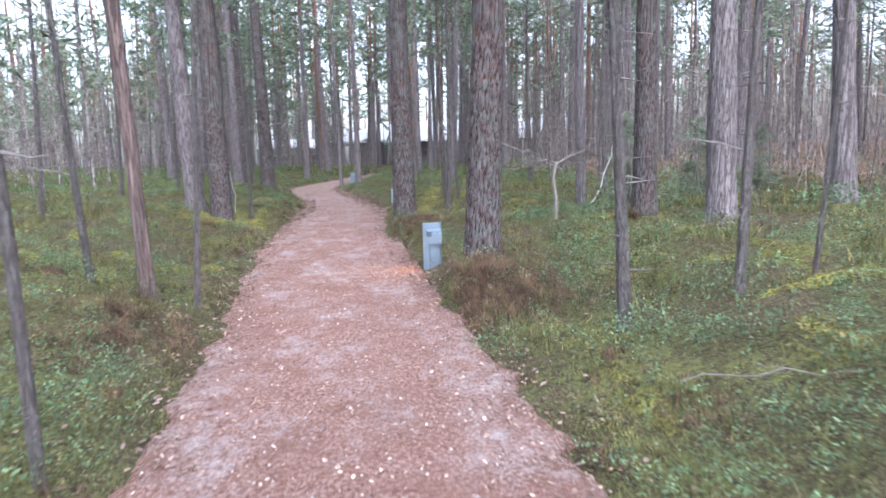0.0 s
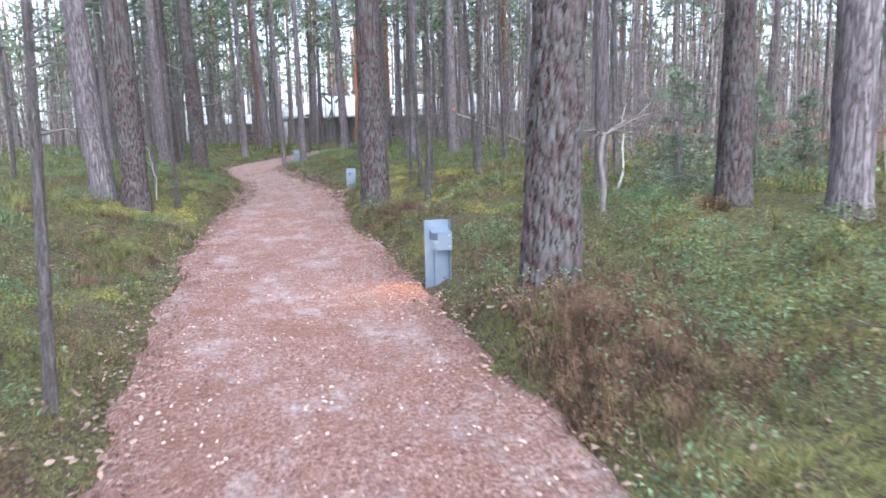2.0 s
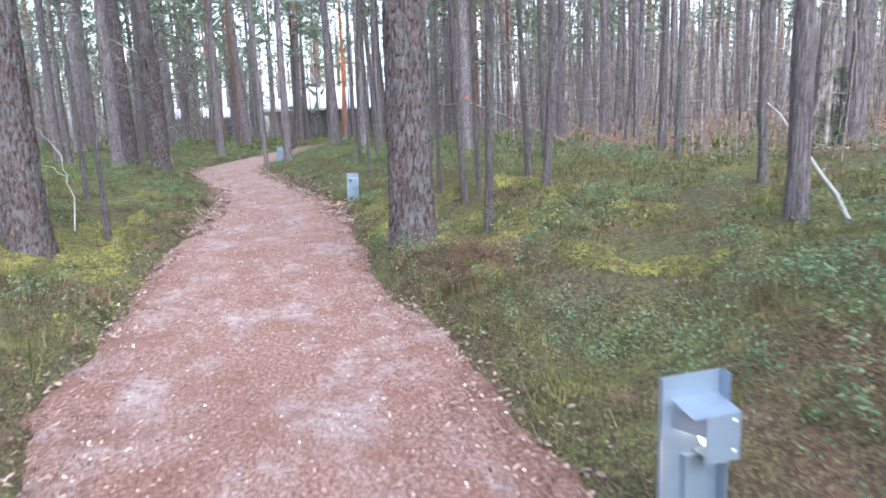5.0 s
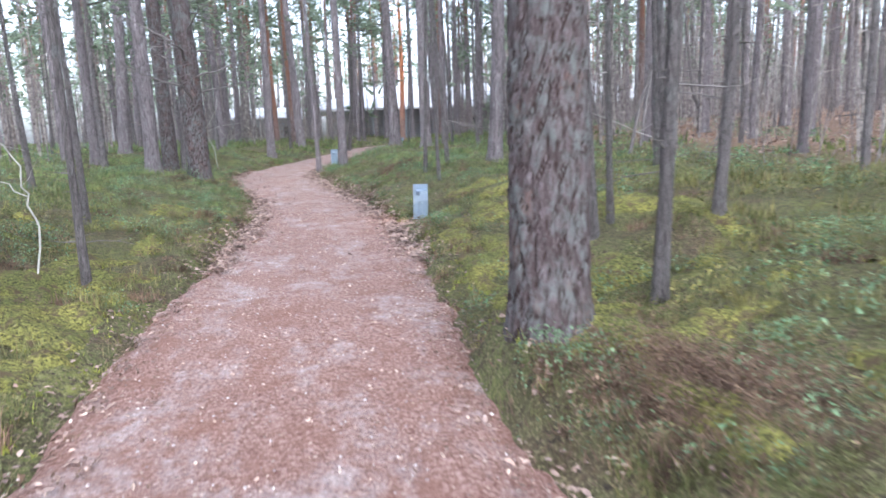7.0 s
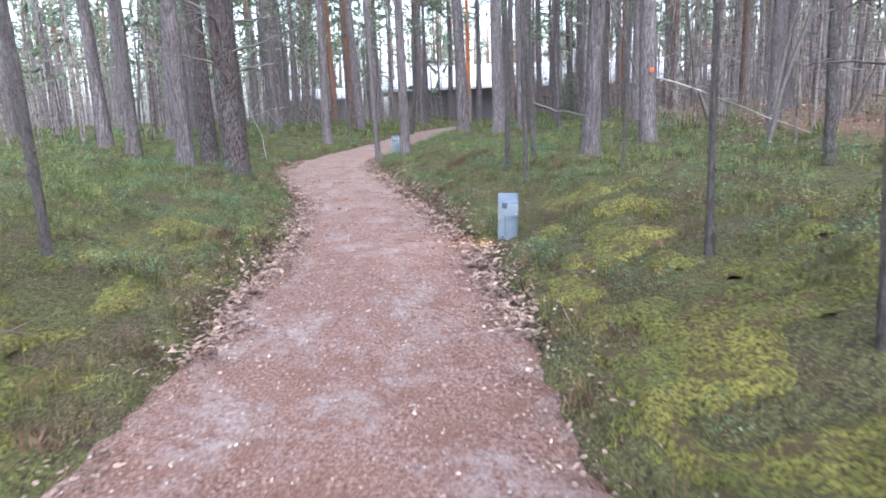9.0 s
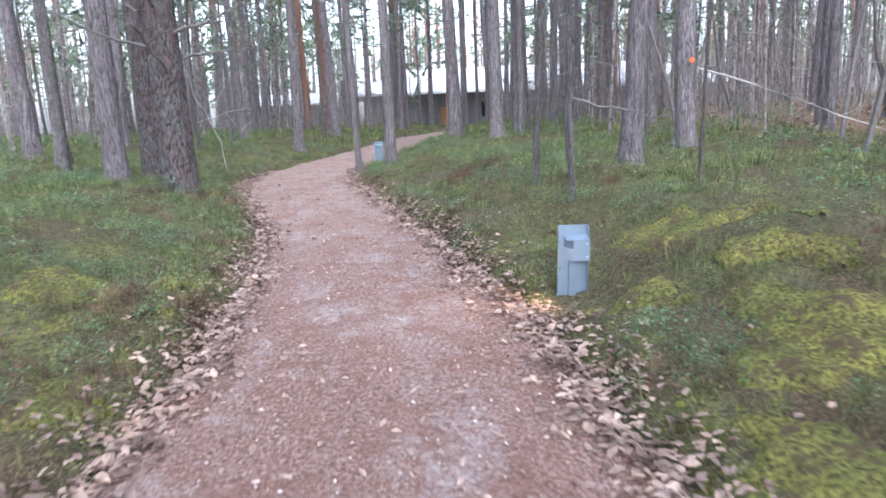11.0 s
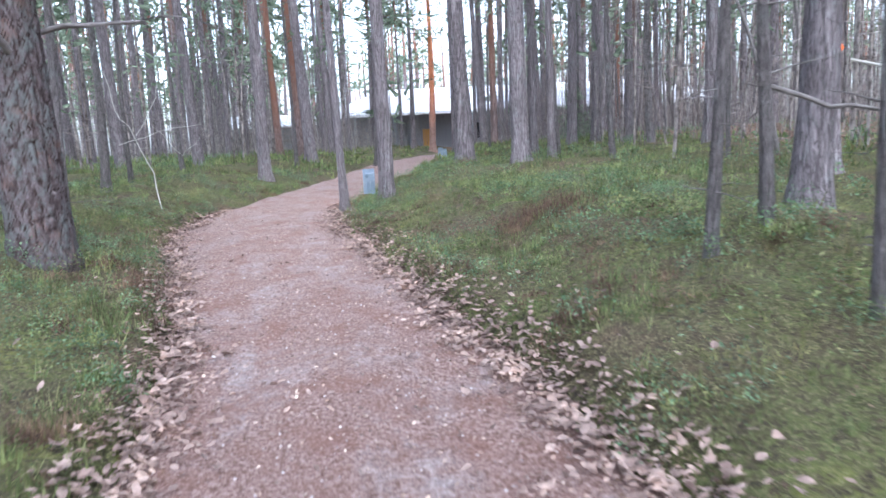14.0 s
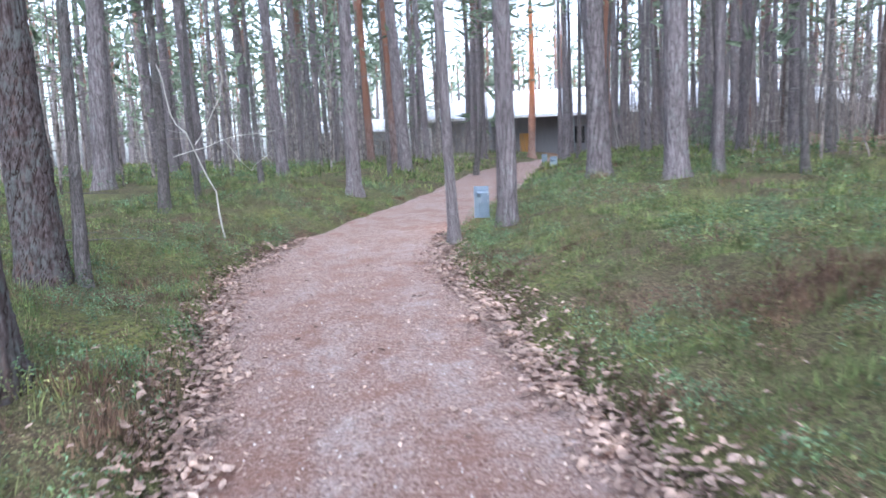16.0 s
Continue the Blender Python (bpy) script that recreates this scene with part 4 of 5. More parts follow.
def small_spruce(seed, h):
    r, w, c = random.Random(seed), Geo(), Geo()
    w.tube([(0, 0, -0.1), (0.02, 0, h * 0.5), (0, 0, h)], [0.035, 0.025, 0.006], 6)
    for k in range(int(h * 26)):
        s = r.random() ** 1.2
        long = (0.28 + 0.34 * h * (1 - s)) * r.uniform(0.7, 1.1)
        pts = limb(w, (0, 0, 0.12 + s * (h - 0.15)), r.uniform(0, 6.28), 0.1, long, 0.009, r, 4, 0.05, 3)
        for q in pts[1:]:
            for _ in range(3):
                needle_tuft(c, q + Vector((r.gauss(0, 0.05), r.gauss(0, 0.05), r.gauss(0, 0.03))), q - pts[0], r, 0.1, 6)
    return [("stem", w.mesh("stem", M_TWIG)), ("foliage", c.mesh("foliage", M_NEEDLE, False))]


SPRUCE = small_spruce(51, 2.2)
first = thing("small_spruce", SPRUCE, stand(4.9, 11.2, 0.75, 0.75), "small dark green spruce with drooping branches", "tree", "small spruces")
for x, y, s in [(6.3, 11.5, 0.9), (9.8, 49.0, 1.3), (8.6, 13.2, 0.8), (12, 20, 1.0)]:
    copy_thing(first, stand(x, y, s, s, turn=60 * x))


# ---- trail mark ----
g = Geo()
g.tube([(0, 0, 0), (0, -0.006, 0)], [0.055, 0.052], 14)
mark = new("trail_mark", g.mesh("trail_mark", M_MARK, False))
mark.matrix_basis = pose(6.93, 30.76, 2.5, 0, 0, -12)
tagged(mark, "round orange painted trail mark on a pine trunk", "sign")


# ---- low path lamps ----
def lamp_post_parts():
    """A folded steel post with a boxed hood whose opening throws light on the path."""
    post, hood, screw, bulb = Geo(), Geo(), Geo(), Geo()
    t, w, d, h = 0.004, 0.127, 0.055, 0.655
    post.prism([(-w, 0), (w, 0), (w, -d), (w - t, -d), (w - t, -t), (-w + t, -t), (-w + t, -d * 0.4), (-w, -d * 0.4)], -0.15, h, "z")
    post.prism([(-0.035, -t), (-0.03, -0.03), (0.03, -0.03), (0.035, -t)], -0.15, 0.36, "z")
    x0, x1, y1, z0, z1 = -0.025, 0.12, -0.12, 0.365, 0.54
    hood.prism([(-t, z1 + 0.028), (y1, z1), (y1, z1 - t), (-t, z1 + 0.028 - t)], x0 - 0.05, x1, "x")
    hood.box((x0, y1, z0), (x1, y1 + t, z1 - t))
    hood.box((x1 - t, y1 + t, z0), (x1, -d - 0.002, z1 - t))
    hood.prism([(-t, z0), (y1 + t, z0), (y1 + t, z0 + t), (-t, z0 + t)], x0 + 0.04, x1 - t, "x")
    hood.prism([(x0 - 0.05, -t - 0.001), (x0, y1), (x0 + t, y1), (x0 - 0.046, -t - 0.001)], z1 - 0.075, z1 - t, "z")
    for x in (x1 - 0.025,):
        for z in (z0 + 0.035, z1 - 0.03):
            screw.tube([(x, y1, z), (x, y1 - 0.006, z)], [0.009, 0.006], 8)
    bulb.tube([(0.03, -0.06, 0.415), (0.025, -0.06, 0.445), (0.01, -0.06, 0.47)], [0.02, 0.026, 0.015], 10)
    return [("post", post.mesh("post", M_ZINC, False)), ("hood", hood.mesh("hood", M_ZINC, False)), ("screw", screw.mesh("screw", M_SCREW)), ("bulb", bulb.mesh("bulb", M_BULB))]


LAMP = lamp_post_parts()
lamp_light = bpy.data.lights.new("lamp_light", "SPOT")
lamp_light.energy, lamp_light.color, lamp_light.spot_size, lamp_light.spot_blend, lamp_light.shadow_soft_size = 9.5, (1.0, 0.56, 0.24), radians(100), 0.9, 0.02
first_lamp = None
for x, y, turn, lean in [(1.26, 9.6, 3, 0), (1.78, 22.65, -4, 1.5), (0.72, 37.3, 4, 0), (4.75, 51.0, 4, 0), (6.1, 60.0, 4, 0)]:
    m = Matrix.Translation((x, y, float(min(ground_z(x, y), path_z(y) + (0.07 if y < 15 else -0.05 if y < 30 else 0.02))))) @ pose(0, 0, 0, 0, lean, turn)
    if first_lamp is None:
        first_lamp = thing("path_lamp", LAMP, m, "low galvanised steel path lamp with a boxed hood, lit", "lamp", "path lamps")
        bulb_ob = new("light", lamp_light)
        bulb_ob.parent = first_lamp
        bulb_ob.matrix_local = look((-0.03, -0.075, 0.45), (-0.72, -0.32, 0.0))
    else:
        copy_thing(first_lamp, m)


# ---- the long low building beyond the wood ----
def building():
    root = new("long_building")
    wall, roof = Geo(), Geo()
    x0, x1, y0, y1, z0 = 1.5, 37.0, 84.0, 97.0, 0.2
    wall.box((x0, y0, z0), (x1, y0 + 0.25, 4.0))
    wall.box((x0, y1 - 0.25, z0), (x1, y1, 4.0))
    wall.box((x0, y0 + 0.25, z0), (x0 + 0.25, y1 - 0.25, 4.0))
    wall.box((x1 - 0.25, y0 + 0.25, z0), (x1, y1 - 0.25, 4.0))
    b = len(roof.v)
    ym = (y0 + y1) / 2
    for dz in (0.0, -0.22):
        roof.v += [(x0 - 2.5, y0 - 2.2, 3.95 + dz), (x1 + 1, y0 - 2.2, 4.3 + dz), (x1 + 1, y1 + 1, 4.3 + dz), (x0 - 2.5, y1 + 1, 3.95 + dz), (x0 + 4.5, ym, 6.6 + dz), (x1 - 4, ym, 6.9 + dz)]
    for q in ((0, 1, 5, 4), (1, 2, 5), (2, 3, 4, 5), (3, 0, 4)):
        roof.f += [tuple(b + k for k in q), tuple(b + 6 + k for k in reversed(q))]
    for p, q in ((0, 1), (1, 2), (2, 3), (3, 0)):
        roof.f.append((b + p, b + q, b + 6 + q, b + 6 + p))
    for k in range(10):
        x = x0 + 1 + k * 3.4
        one = Geo()
        one.box((x - 0.1, y0 - 1.9, z0), (x + 0.1, y0 - 1.7, 4.0))
        part("post", one.mesh("post", M_GREYWALL, False), root)
    for x in (9.0,):
        one = Geo()
        one.box((x - 0.45, y0 - 0.06, z0 + 0.2), (x + 0.45, y0 - 0.003, z0 + 2.4))
        part("door", one.mesh("door", M_AMBER, False), root)
    for k in range(6):
        x = 12.5 + k * 3.6
        one = Geo()
        one.box((x, y0 - 0.04, 1.6), (x + 1.6, y0 - 0.003, 3.0))
        part("window", one.mesh("window", M_GLASS, False), root)
    for n, gg, m in (("wall", wall, M_FASCIA), ("roof", roof, M_ROOF)):
        part(n, gg.mesh(n, m, False), root)
    tagged(root, "long low dark timber building with a broad white roof", "building")
    shed = new("low_shed")
    wall, roof = Geo(), Geo()
    wall.box((-9.2, 88, 0.2), (-1.6, 94, 3.4))
    roof.prism([(86.8, 3.5), (91, 4.6), (95, 3.5), (95, 3.35), (91, 4.45), (86.8, 3.35)], -9.8, -1.2, "x")
    for k in range(4):
        one = Geo()
        one.box((-8.6 + k * 1.8, 87.95, 1.0), (-7.6 + k * 1.8, 87.997, 2.5))
        part("window", one.mesh("window", M_GLASS, False), shed)
    for n, gg, m in (("wall", wall, M_GREYWALL), ("roof", roof, M_ROOF)):
        part(n, gg.mesh(n, m, False), shed)
    tagged(shed, "low grey boarded shed with a pale roof", "building")


building()


# ---- undergrowth ----
nprng = np.random.default_rng(12)


def scatter(n, y0, y1, near, far, bias):
    """Points beside the path between two offsets, on both sides, thicker towards the path where bias is above 1."""
    y = nprng.uniform(y0, y1, n)
    off = near + (far - near) * nprng.random(n) ** bias
    west = nprng.random(n) < 0.5
    x = np.where(west, west_edge(y) - off, east_edge(y) + off)
    return x, y


LAMPS_AT = [(1.26, 9.6), (1.78, 22.65), (0.72, 37.3)]


def clumped(n, y0, y1, near, far, bias, per=14, spread_m=0.11):
    """The same in clumps, with gaps between, clear of the lamps."""
    x, y = scatter(n // per, y0, y1, near, far, bias)
    x, y = np.repeat(x, per) + nprng.normal(0, spread_m, len(x) * per), np.repeat(y, per) + nprng.normal(0, spread_m, len(y) * per)
    ok = beside(x, y) > 0.03 + nprng.random(len(x)) * (0.22 * vnoise(x / 0.5, y / 0.5, 44) + 0.04 * smooth(19, 22, y))
    for a, c in LAMPS_AT:
        ok &= ~((np.abs(x - a) < 0.3) & (y - c < 0.1) & (y - c > -0.75))
    return x[ok], y[ok]


def blades(x, y, k, length, width, lean, seed_h=0.0):
    """k thin blades fanning from every point; returns triangles."""
    n = len(x)
    z = ground_z(x, y)
    bx = np.repeat(x, k) + nprng.normal(0, 0.035, n * k) * (length / 0.15)
    by = np.repeat(y, k) + nprng.normal(0, 0.035, n * k) * (length / 0.15)
    bz = np.repeat(z, k) - 0.01
    yaw = nprng.uniform(0, 2 * np.pi, n * k)
    tilt = np.abs(nprng.normal(0, lean, n * k))
    size = np.repeat(0.3 + 1.1 * vnoise(x / 1.1, y / 1.1, 41) ** 1.4 + 0.5 * vnoise(x / 0.35, y / 0.35, 43) ** 2, k) * nprng.uniform(0.6, 1.25, n * k) * length
    tip = np.stack([np.cos(yaw) * np.sin(tilt), np.sin(yaw) * np.sin(tilt), np.cos(tilt)], 1) * size[:, None]
    face = nprng.uniform(0, 2 * np.pi, n * k)
    side = np.stack([np.cos(face), np.sin(face), 0 * face], 1) * (width * nprng.uniform(0.6, 1.3, n * k))[:, None]
    base = np.stack([bx, by, bz], 1)
    v = np.stack([base - side, base + side, base + tip], 1).reshape(-1, 3)
    return v, np.arange(len(v)).reshape(-1, 3)


def leafy(x, y, k, height, leaf):
    """Upright sprigs carrying k small leaves each; returns triangles."""
    n = len(x)
    z = ground_z(x, y)
    h = np.repeat(height * (0.5 + vnoise(x / 0.9, y / 0.9, 42)), k) * nprng.uniform(0.25, 1.1, n * k)
    lx = np.repeat(nprng.normal(0, 0.35, n), k) * h
    ly = np.repeat(nprng.normal(0, 0.35, n), k) * h
    c = np.stack([np.repeat(x, k) + lx + nprng.normal(0, 0.03, n * k) * height / 0.16, np.repeat(y, k) + ly + nprng.normal(0, 0.03, n * k) * height / 0.16, np.repeat(z, k) + h], 1)
    a = nprng.normal(0, 1, (n * k, 3)) * (1, 1, 0.5)
    a /= np.linalg.norm(a, axis=1)[:, None]
    s = np.cross(a, nprng.normal(0, 0.5, (n * k, 3)) + (0, 0, 1))
    s /= np.linalg.norm(s, axis=1)[:, None] + 1e-6
    L = (leaf * nprng.uniform(0.6, 1.3, n * k))[:, None]
    v = np.stack([c - a * L, c + a * L * 0.7 + s * L * 0.65, c + a * L * 0.9 - s * L * 0.5], 1).reshape(-1, 3)
    return v, np.arange(len(v)).reshape(-1, 3)


def mossy(x, y):
    """Where yellow-green moss lies open instead of taller plants."""
    off = beside(x, y)
    zone = np.exp(-(((y - 17.8) / 3.4) ** 2)) * np.where(x < 0, off < 1.7, (off > 0.3) & (off < 3.2))
    return 0.45 * vnoise(x / 1.4, y / 1.8, 51) + 0.55 * vnoise(x / 0.42, y / 0.42, 52) - 0.07 + 0.27 * zone - 0.3 * smooth(22.5, 26, y)


def bushes(x, y, k, reach, height, leaf):
    """Domed dwarf shrubs of k small leaves each, uneven in size and thinning to the rim; returns triangles."""
    n = len(x)
    big = nprng.uniform(0.55, 1.25, n)
    u, a = nprng.random((n, k)) ** 0.6, nprng.uniform(0, 2 * np.pi, (n, k))
    lob = 1 + 0.3 * np.sin(3 * a + nprng.uniform(0, 6.3, (n, 1))) * u
    px = (x[:, None] + np.cos(a) * u * lob * reach * big[:, None]).ravel()
    py_ = (y[:, None] + np.sin(a) * u * lob * reach * big[:, None]).ravel()
    h = (height * big[:, None] * np.sqrt(1 - 0.92 * u ** 2) * nprng.random((n, k)) ** 0.45).ravel()
    c = np.stack([px, py_, ground_z(px, py_) + h], 1)
    d = nprng.normal(0, 1, c.shape) * (1, 1, 0.7)
    d /= np.linalg.norm(d, axis=1)[:, None]
    e = np.cross(d, nprng.normal(0, 0.5, c.shape) + (0, 0, 1))
    e /= np.linalg.norm(e, axis=1)[:, None] + 1e-6
    L = (leaf * nprng.uniform(0.6, 1.4, len(c)))[:, None]
    v = np.stack([c - d * L, c + d * L * 0.7 + e * L * 0.6, c + d * L * 0.9 - e * L * 0.5], 1)
    v = v[beside(px, py_) > -0.06].reshape(-1, 3)
    return v, np.arange(len(v)).reshape(-1, 3)


def bush_spots(n, seed, near=0.12, far=2.8):
    x, y = scatter(n, 2.0, 38, near, far, 1.3)
    ok = (vnoise(x / 1.5, y / 1.5, seed) > 0.42) & (mossy(x, y) < 0.7)
    for a, c in LAMPS_AT:
        ok &= ~((np.abs(x - a) < 0.5) & (y - c < 0.2) & (y - c > -1.1))
    return x[ok], y[ok]


def stuff(name, pieces, mat, label, category):
    vs, fs, base = [], [], 0
    for v, f in pieces:
        vs.append(v)
        fs.append(f + base)
        base += len(v)
    return tagged(new(name, fast_mesh(name, np.concatenate(vs), np.concatenate(fs), mat)), label, category, kind="stuff")


def keep(x, y, m):
    return x[m], y[m]


nx_, ny_ = clumped(15000, 1.0, 42, 0.02, 3.4, 1.15, 9, 0.12)
near_pts = keep(nx_, ny_, mossy(nx_, ny_) < 0.73)
hx_, hy_ = clumped(9500, 1.0, 42, 0.04, 3.6, 1.1, 11, 0.10)
heath_pts = keep(hx_, hy_, mossy(hx_, hy_) < 0.67)
mid_pts = clumped(8000, -1, 52, 3.0, 9.0, 1.1, 10, 0.2)
mid_heath = clumped(3500, -1, 52, 3.2, 9.0, 1.1, 8, 0.2)
far_x, far_y = scatter(9000, 2, 75, 9.0, 34.0, 1.2)
far_pts = keep(far_x, far_y, far_x < 8.5 + 5 * vnoise(far_x / 3, far_y / 3, 81))
stuff("heath_grass", [blades(*near_pts, 9, 0.135, 0.0042, 0.95), blades(*mid_pts, 8, 0.19, 0.009, 0.9), blades(*far_pts, 5, 0.28, 0.036, 1.0), blades(*clumped(4500, 44, 80, 0.15, 10.0, 1.2, 6, 0.3), 5, 0.24, 0.03, 1.0)], M_TUFT,
      "soft green and brownish heath grasses covering the forest floor", "undergrowth")
stuff("heath_shrubs", [leafy(*heath_pts, 9, 0.14, 0.011), leafy(*mid_heath, 6, 0.18, 0.02), bushes(*bush_spots(150, 64), 170, 0.24, 0.2, 0.011), bushes(*bush_spots(300, 65, 1.5, 7.0), 150, 0.42, 0.26, 0.018)], M_TUFT,
      "low olive and brown heath shrubs with fine leaves", "undergrowth")
bx_, by_ = clumped(14500, 1.0, 44, 0.1, 5.0, 1.15, 12, 0.17)
berry = keep(bx_, by_, vnoise(bx_ / 1.2, by_ / 1.2, 61) + 0.12 * (np.abs(by_ - 5) < 5) - 0.5 * (mossy(bx_, by_) > 0.66) - 0.12 * ((by_ > 10) & (by_ < 20)) > 0.42)
fx_, fy_ = clumped(8000, 4, 60, 5.0, 18.0, 1.1, 10, 0.3)
berry_far = keep(fx_, fy_, vnoise(fx_ / 1.6, fy_ / 1.6, 61) > 0.45)
stuff("bilberry_shrubs", [leafy(*berry, 15, 0.19, 0.0125), leafy(*berry_far, 9, 0.26, 0.03), bushes(*bush_spots(190, 61), 190, 0.26, 0.24, 0.0125), bushes(*bush_spots(240, 66, 1.5, 7.0), 150, 0.4, 0.28, 0.018)], M_BERRY, "low bilberry shrubs with small fresh green leaves", "undergrowth")
dx_, dy_ = clumped(9000, -1, 44, -0.04, 3.0, 1.5, 12, 0.09)
dry = keep(dx_, dy_, vnoise(dx_ / 0.8, dy_ / 0.8, 71) > 0.55)
mound_x, mound_y = nprng.normal(1.45, 0.27, 640), nprng.normal(6.4, 0.4, 640)
m2x, m2y = nprng.normal(1.7, 0.3, 620), nprng.normal(13.55, 0.38, 620)
m3x, m3y = nprng.normal(2.2, 0.35, 300), nprng.normal(29.8, 0.3, 300)
m4x, m4y = nprng.normal(-1.7, 0.25, 220), nprng.normal(5.6, 0.4, 220)
ex_, ey_ = np.concatenate([mound_x, m2x, m3x, m4x]), np.concatenate([mound_y, m2y, m3y, m4y])
extra = keep(ex_, ey_, beside(ex_, ey_) > 0.02)
lit_y = nprng.uniform(1, 36, 7500)
lit_o = nprng.normal(0.1, 0.24, 7500)
lit_x = np.where(nprng.random(7500) < 0.5, west_edge(lit_y) - lit_o, east_edge(lit_y) + lit_o)
lv, lf = blades(lit_x, lit_y, 4, 0.055, 0.005, 1.25)
tips = lv.reshape(-1, 3, 3)
tips[:, 2, 2] = tips[:, 0, 2] + 0.12 * (tips[:, 2, 2] - tips[:, 0, 2]) + 0.012
lv[:, 2] += np.where(beside(lv[:, 0], lv[:, 1]) < 0.03, np.clip(path_z(lv[:, 1]) + 0.03 - ground_z(lv[:, 0], lv[:, 1]), 0, 0.2), 0.0)
stuff("dry_heather", [(lv, lf), blades(*dry, 10, 0.11, 0.006, 1.0), blades(*extra, 9, 0.16, 0.0045, 1.0)], M_DRY, "brown dried heather and roots along the path's edge", "undergrowth")
wx_, wy_ = clumped(5200, -1, 40, 0.05, 2.2, 1.3, 13, 0.09)
brown = keep(wx_, wy_, vnoise(wx_ / 0.7, wy_ / 0.7, 75) + 0.15 * (wy_ > 20) > 0.56)
stuff("withered_shrubs", [leafy(*extra, 13, 0.13, 0.009), leafy(*brown, 12, 0.11, 0.010), bushes(*bush_spots(120, 71, 0.05, 1.6), 190, 0.22, 0.17, 0.009)], M_DRY, "withered brown dwarf shrubs on the root mounds", "undergrowth")
qx_, qy_ = clumped(28000, -1.5, 40, 0.03, 3.4, 1.3, 20, 0.14)
moss = keep(qx_, qy_, mossy(qx_, qy_) > 0.64)
mx_, my_ = np.arange(-4.9, 4.7, 0.06), np.arange(1.5, 25, 0.06)


def moss_z(x, y):
    return ground_z(x, y) - 0.035 + 0.075 * smooth(0.645, 0.74, mossy(x, y)) - 0.12 * (1 - smooth(0.22, 0.45, beside(x, y))) - 0.12 * smooth(2.9, 3.2, beside(x, y)) + 0.075 * (vnoise(x / 0.19, y / 0.19, 91) - 0.45) + 0.04 * vnoise(x / 0.08, y / 0.08, 92)


bv, bf = sheet(mx_, my_, moss_z)
mid_ = bv[bf].mean(axis=1)
off_ = beside(mid_[:, 0], mid_[:, 1])
bf = bf[(mossy(mid_[:, 0], mid_[:, 1]) > 0.645) & (off_ > 0.22) & (off_ < 3.2)]
used, back = np.unique(bf, return_inverse=True)
tagged(new("moss_carpet", fast_mesh("moss_carpet", bv[used], back.reshape(bf.shape), M_CARPET, True)), "bright yellow-green carpet of moss over the forest floor", "moss", kind="stuff")
stuff("moss", [blades(*moss, 7, 0.034, 0.006, 1.1)], M_MOSS, "yellow-green cushions of moss beside the path", "moss")


# ---- fallen leaves and gravel ----
def on_path_z(x, y):
    return np.where(beside(x, y) < 0.03, path_z(y) + 0.028, ground_z(x, y) + 0.02)


def leaf_quads(x, y, size, lift):
    n = len(x)
    c = np.stack([x, y, on_path_z(x, y) + lift * nprng.random(n)], 1)
    yaw = nprng.uniform(0, 2 * np.pi, n)
    a = np.stack([np.cos(yaw), np.sin(yaw), nprng.normal(0, 0.25, n)], 1)
    s = np.stack([-np.sin(yaw), np.cos(yaw), nprng.normal(0, 0.25, n)], 1)
    L = (size * nprng.uniform(0.6, 1.3, n))[:, None]
    curl = np.zeros((n, 3))
    curl[:, 2] = np.abs(nprng.normal(0, 0.22, n)) * L[:, 0]
    v = np.stack([c - a * L, c - a * L * 0.2 + s * L * 0.55 + curl, c + a * L * 0.45 + s * L * 0.5 + curl, c + a * L, c + a * L * 0.4 - s * L * 0.55 + curl, c - a * L * 0.3 - s * L * 0.5 + curl], 1).reshape(-1, 3)
    o = (np.arange(n) * 6)[:, None]
    f = np.concatenate([o + np.array([[0, 1, 2, 3]]), o + np.array([[0, 3, 4, 5]])])
    return v, f


n = 5600
ly_ = nprng.uniform(-1, 34, n)
t_ = nprng.random(n)
lx_ = west_edge(ly_) + (east_edge(ly_) - west_edge(ly_)) * t_
stuff("small_fallen_leaves", [leaf_quads(lx_, ly_, 0.0135, 0.006)], M_SMALL, "small pale fallen birch leaves scattered over the path", "leaves")
n = 11500
oy_ = 18.5 + 18 * nprng.random(n) ** 0.9
side_ = nprng.random(n) < 0.47
o_ = nprng.normal(0.0, 0.125, n)
ox_ = np.where(side_, west_edge(oy_) - o_, east_edge(oy_) + o_)
strewn_y = nprng.uniform(19, 36, 900)
strewn = west_edge(strewn_y) + (east_edge(strewn_y) - west_edge(strewn_y)) * nprng.random(900), strewn_y
n2 = 5200
oy2 = nprng.uniform(-1, 34, n2)
o2 = np.where(nprng.random(n2) < 0.75, nprng.normal(0.0, 0.13, n2), nprng.normal(0.05, 0.3, n2))
ox2 = np.where(nprng.random(n2) < 0.5, west_edge(oy2) - o2, east_edge(oy2) + o2)
oy3 = 19.5 + 13 * nprng.random(260)
o3 = np.abs(nprng.normal(0.05, 0.4, 260))
ox3 = np.where(nprng.random(260) < 0.35, west_edge(oy3) - o3, east_edge(oy3) + o3)
v3, f3 = leaf_quads(ox3, oy3, 0.03, 0.03)
v3[:, 2] += 0.03
sx3, sy3 = nprng.uniform(8.5, 24, 3800), nprng.uniform(6, 46, 3800)
slope_leaves = leaf_quads(*keep(sx3, sy3, vnoise(sx3 / 2, sy3 / 2, 95) + (sx3 - 11) * 0.1 > 0.45), 0.075, 0.04)
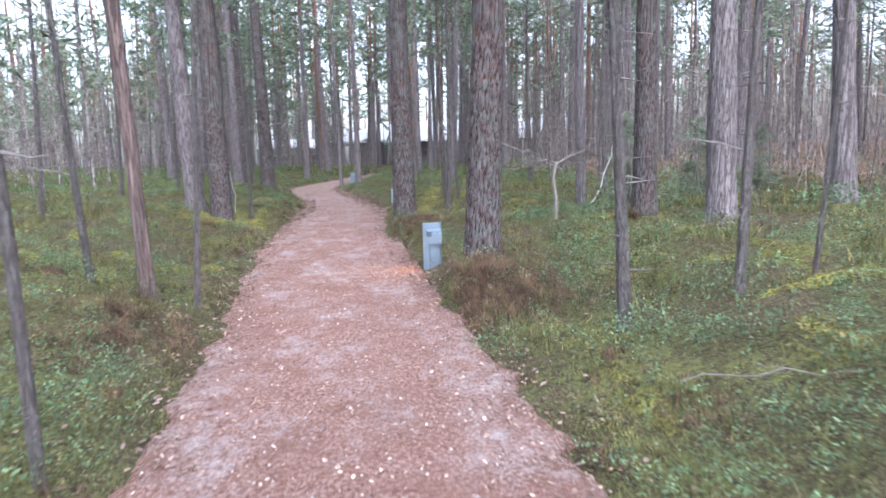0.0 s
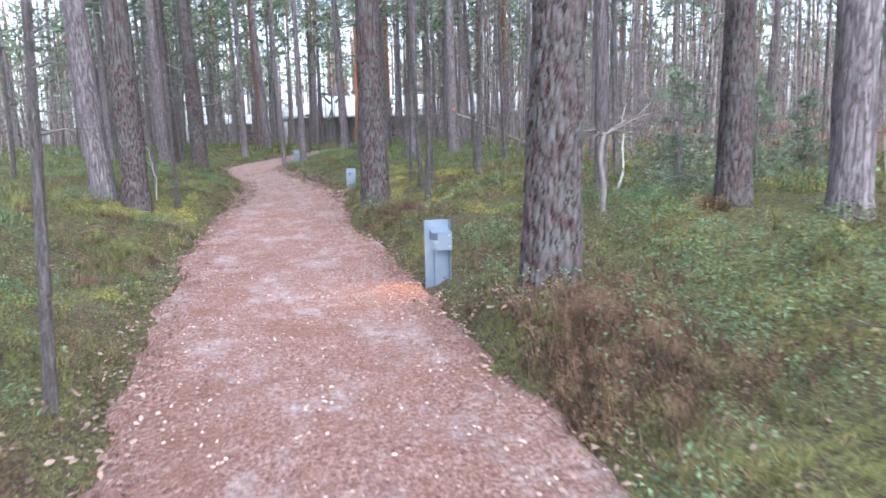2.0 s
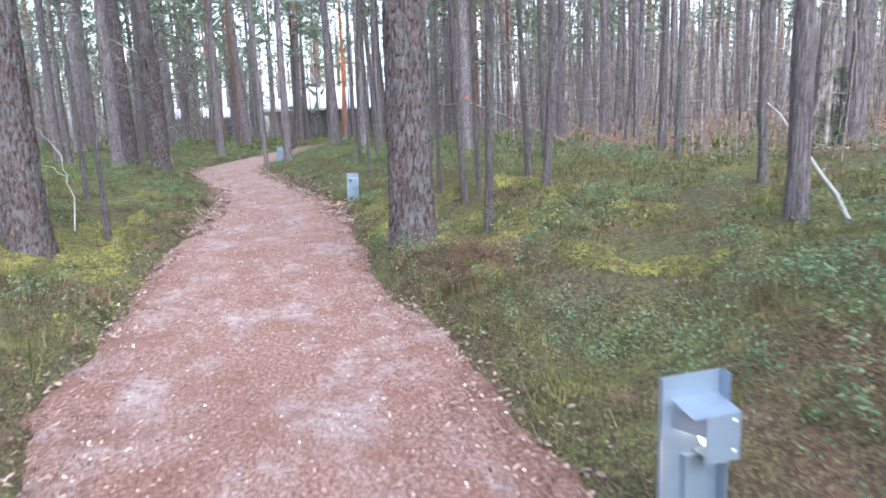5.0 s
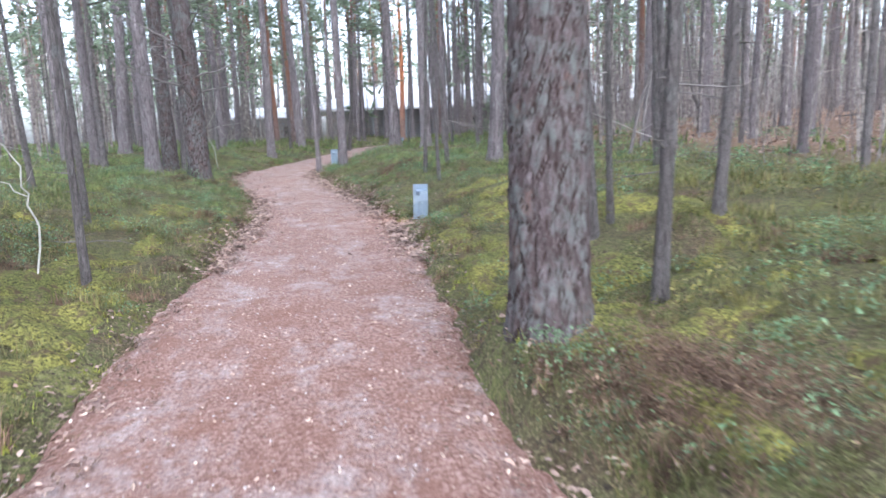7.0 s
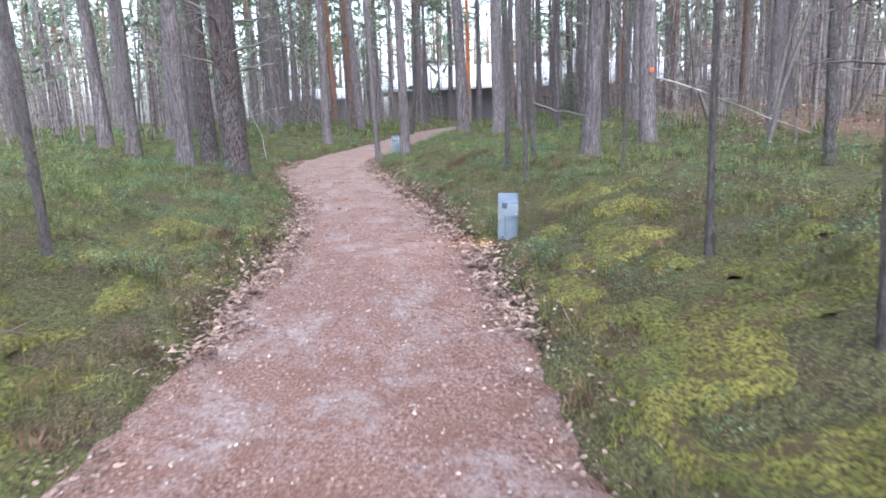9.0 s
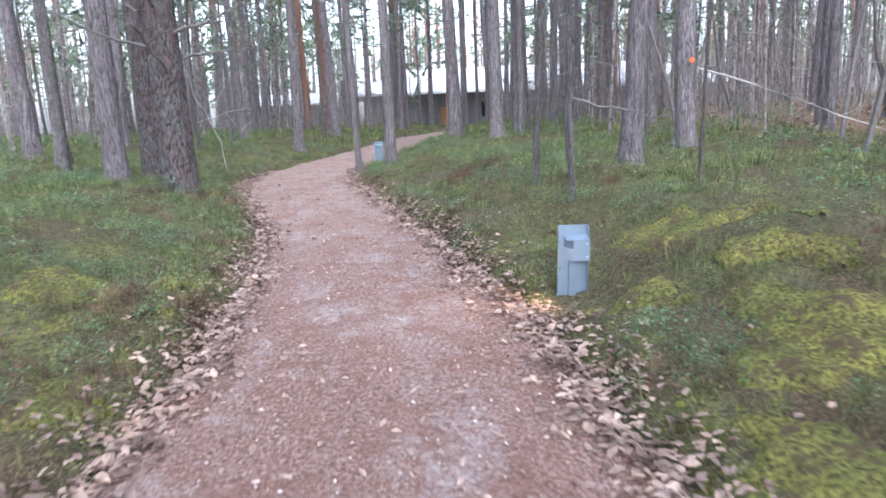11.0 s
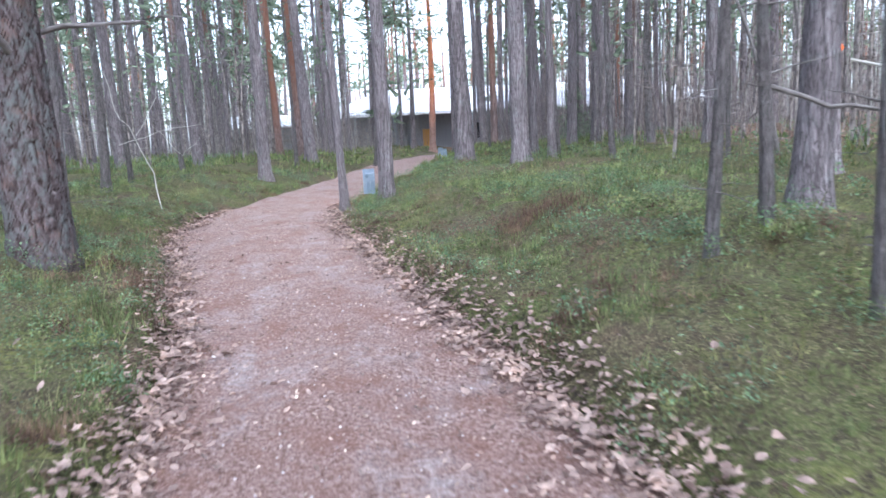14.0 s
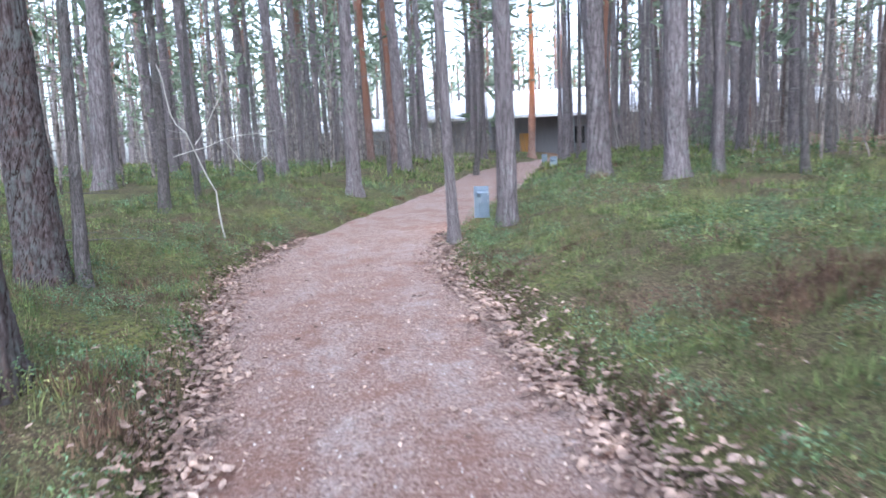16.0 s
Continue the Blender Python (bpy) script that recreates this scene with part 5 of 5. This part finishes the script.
litter_ob = stuff("leaf_litter", [slope_leaves, (v3, f3), leaf_quads(ox_, oy_, 0.031, 0.035), leaf_quads(*strewn, 0.026, 0.004), leaf_quads(ox2, oy2, 0.021, 0.015)], M_OAK, "brown and pinkish fallen oak leaves drifted along the path's edges", "leaves")


def oak_leaf(seed):
    """A lobed, curled leaf."""
    r, g = random.Random(seed), Geo()
    g.v = [(0, 0, 0.004)]
    for k in range(14):
        a = 2 * math.pi * k / 14
        rad = (0.05 if k % 2 == 0 else 0.034) * (1.25 if abs(math.cos(a)) > 0.7 else 0.75) * r.uniform(0.9, 1.1)
        g.v.append((rad * math.cos(a), rad * math.sin(a), 0.004 + 5.5 * rad * rad * r.uniform(0.3, 1.4)))
    g.f = [(0, k + 1, (k + 1) % 14 + 1) for k in range(14)]
    return g.mesh("leaf", M_OAK)


LEAVES = [oak_leaf(k) for k in range(4)]
for k in range(260):
    y = 20.5 + 10.5 * rng.random()
    o = rng.gauss(0.0, 0.2)
    x = float(west_edge(y)) - o if rng.random() < 0.5 else float(east_edge(y)) + o
    ob = part("leaf", LEAVES[k % 4], litter_ob)
    ob.matrix_basis = Matrix.Translation((x, y, float(on_path_z(x, y)) + 0.02)) @ pose(0, 0, 0, rng.gauss(0, 14), rng.gauss(0, 14), rng.uniform(0, 360)) @ Matrix.Scale(rng.uniform(0.5, 0.95), 4)

n = 4500
sy_ = nprng.uniform(-1, 32, n)
sx_ = west_edge(sy_) + (east_edge(sy_) - west_edge(sy_)) * nprng.random(n)
c = np.stack([sx_, sy_, path_z(sy_) + 0.022], 1)
r_ = nprng.uniform(0.004, 0.012, n)[:, None]
d6 = np.array([(1, 0, 0), (0, 1, 0), (-1, 0, 0), (0, -1, 0), (0, 0, 0.8), (0, 0, -0.8)])
sv = (c[:, None, :] + d6[None] * r_[:, :, None] * nprng.uniform(0.7, 1.3, (n, 6, 1))).reshape(-1, 3)
tri = np.array([(0, 1, 4), (1, 2, 4), (2, 3, 4), (3, 0, 4)])
tagged(new("gravel", fast_mesh("gravel", sv, (np.arange(n)[:, None, None] * 6 + tri[None]).reshape(-1, 3), M_STONE)), "loose small stones on the path", "gravel", kind="stuff")
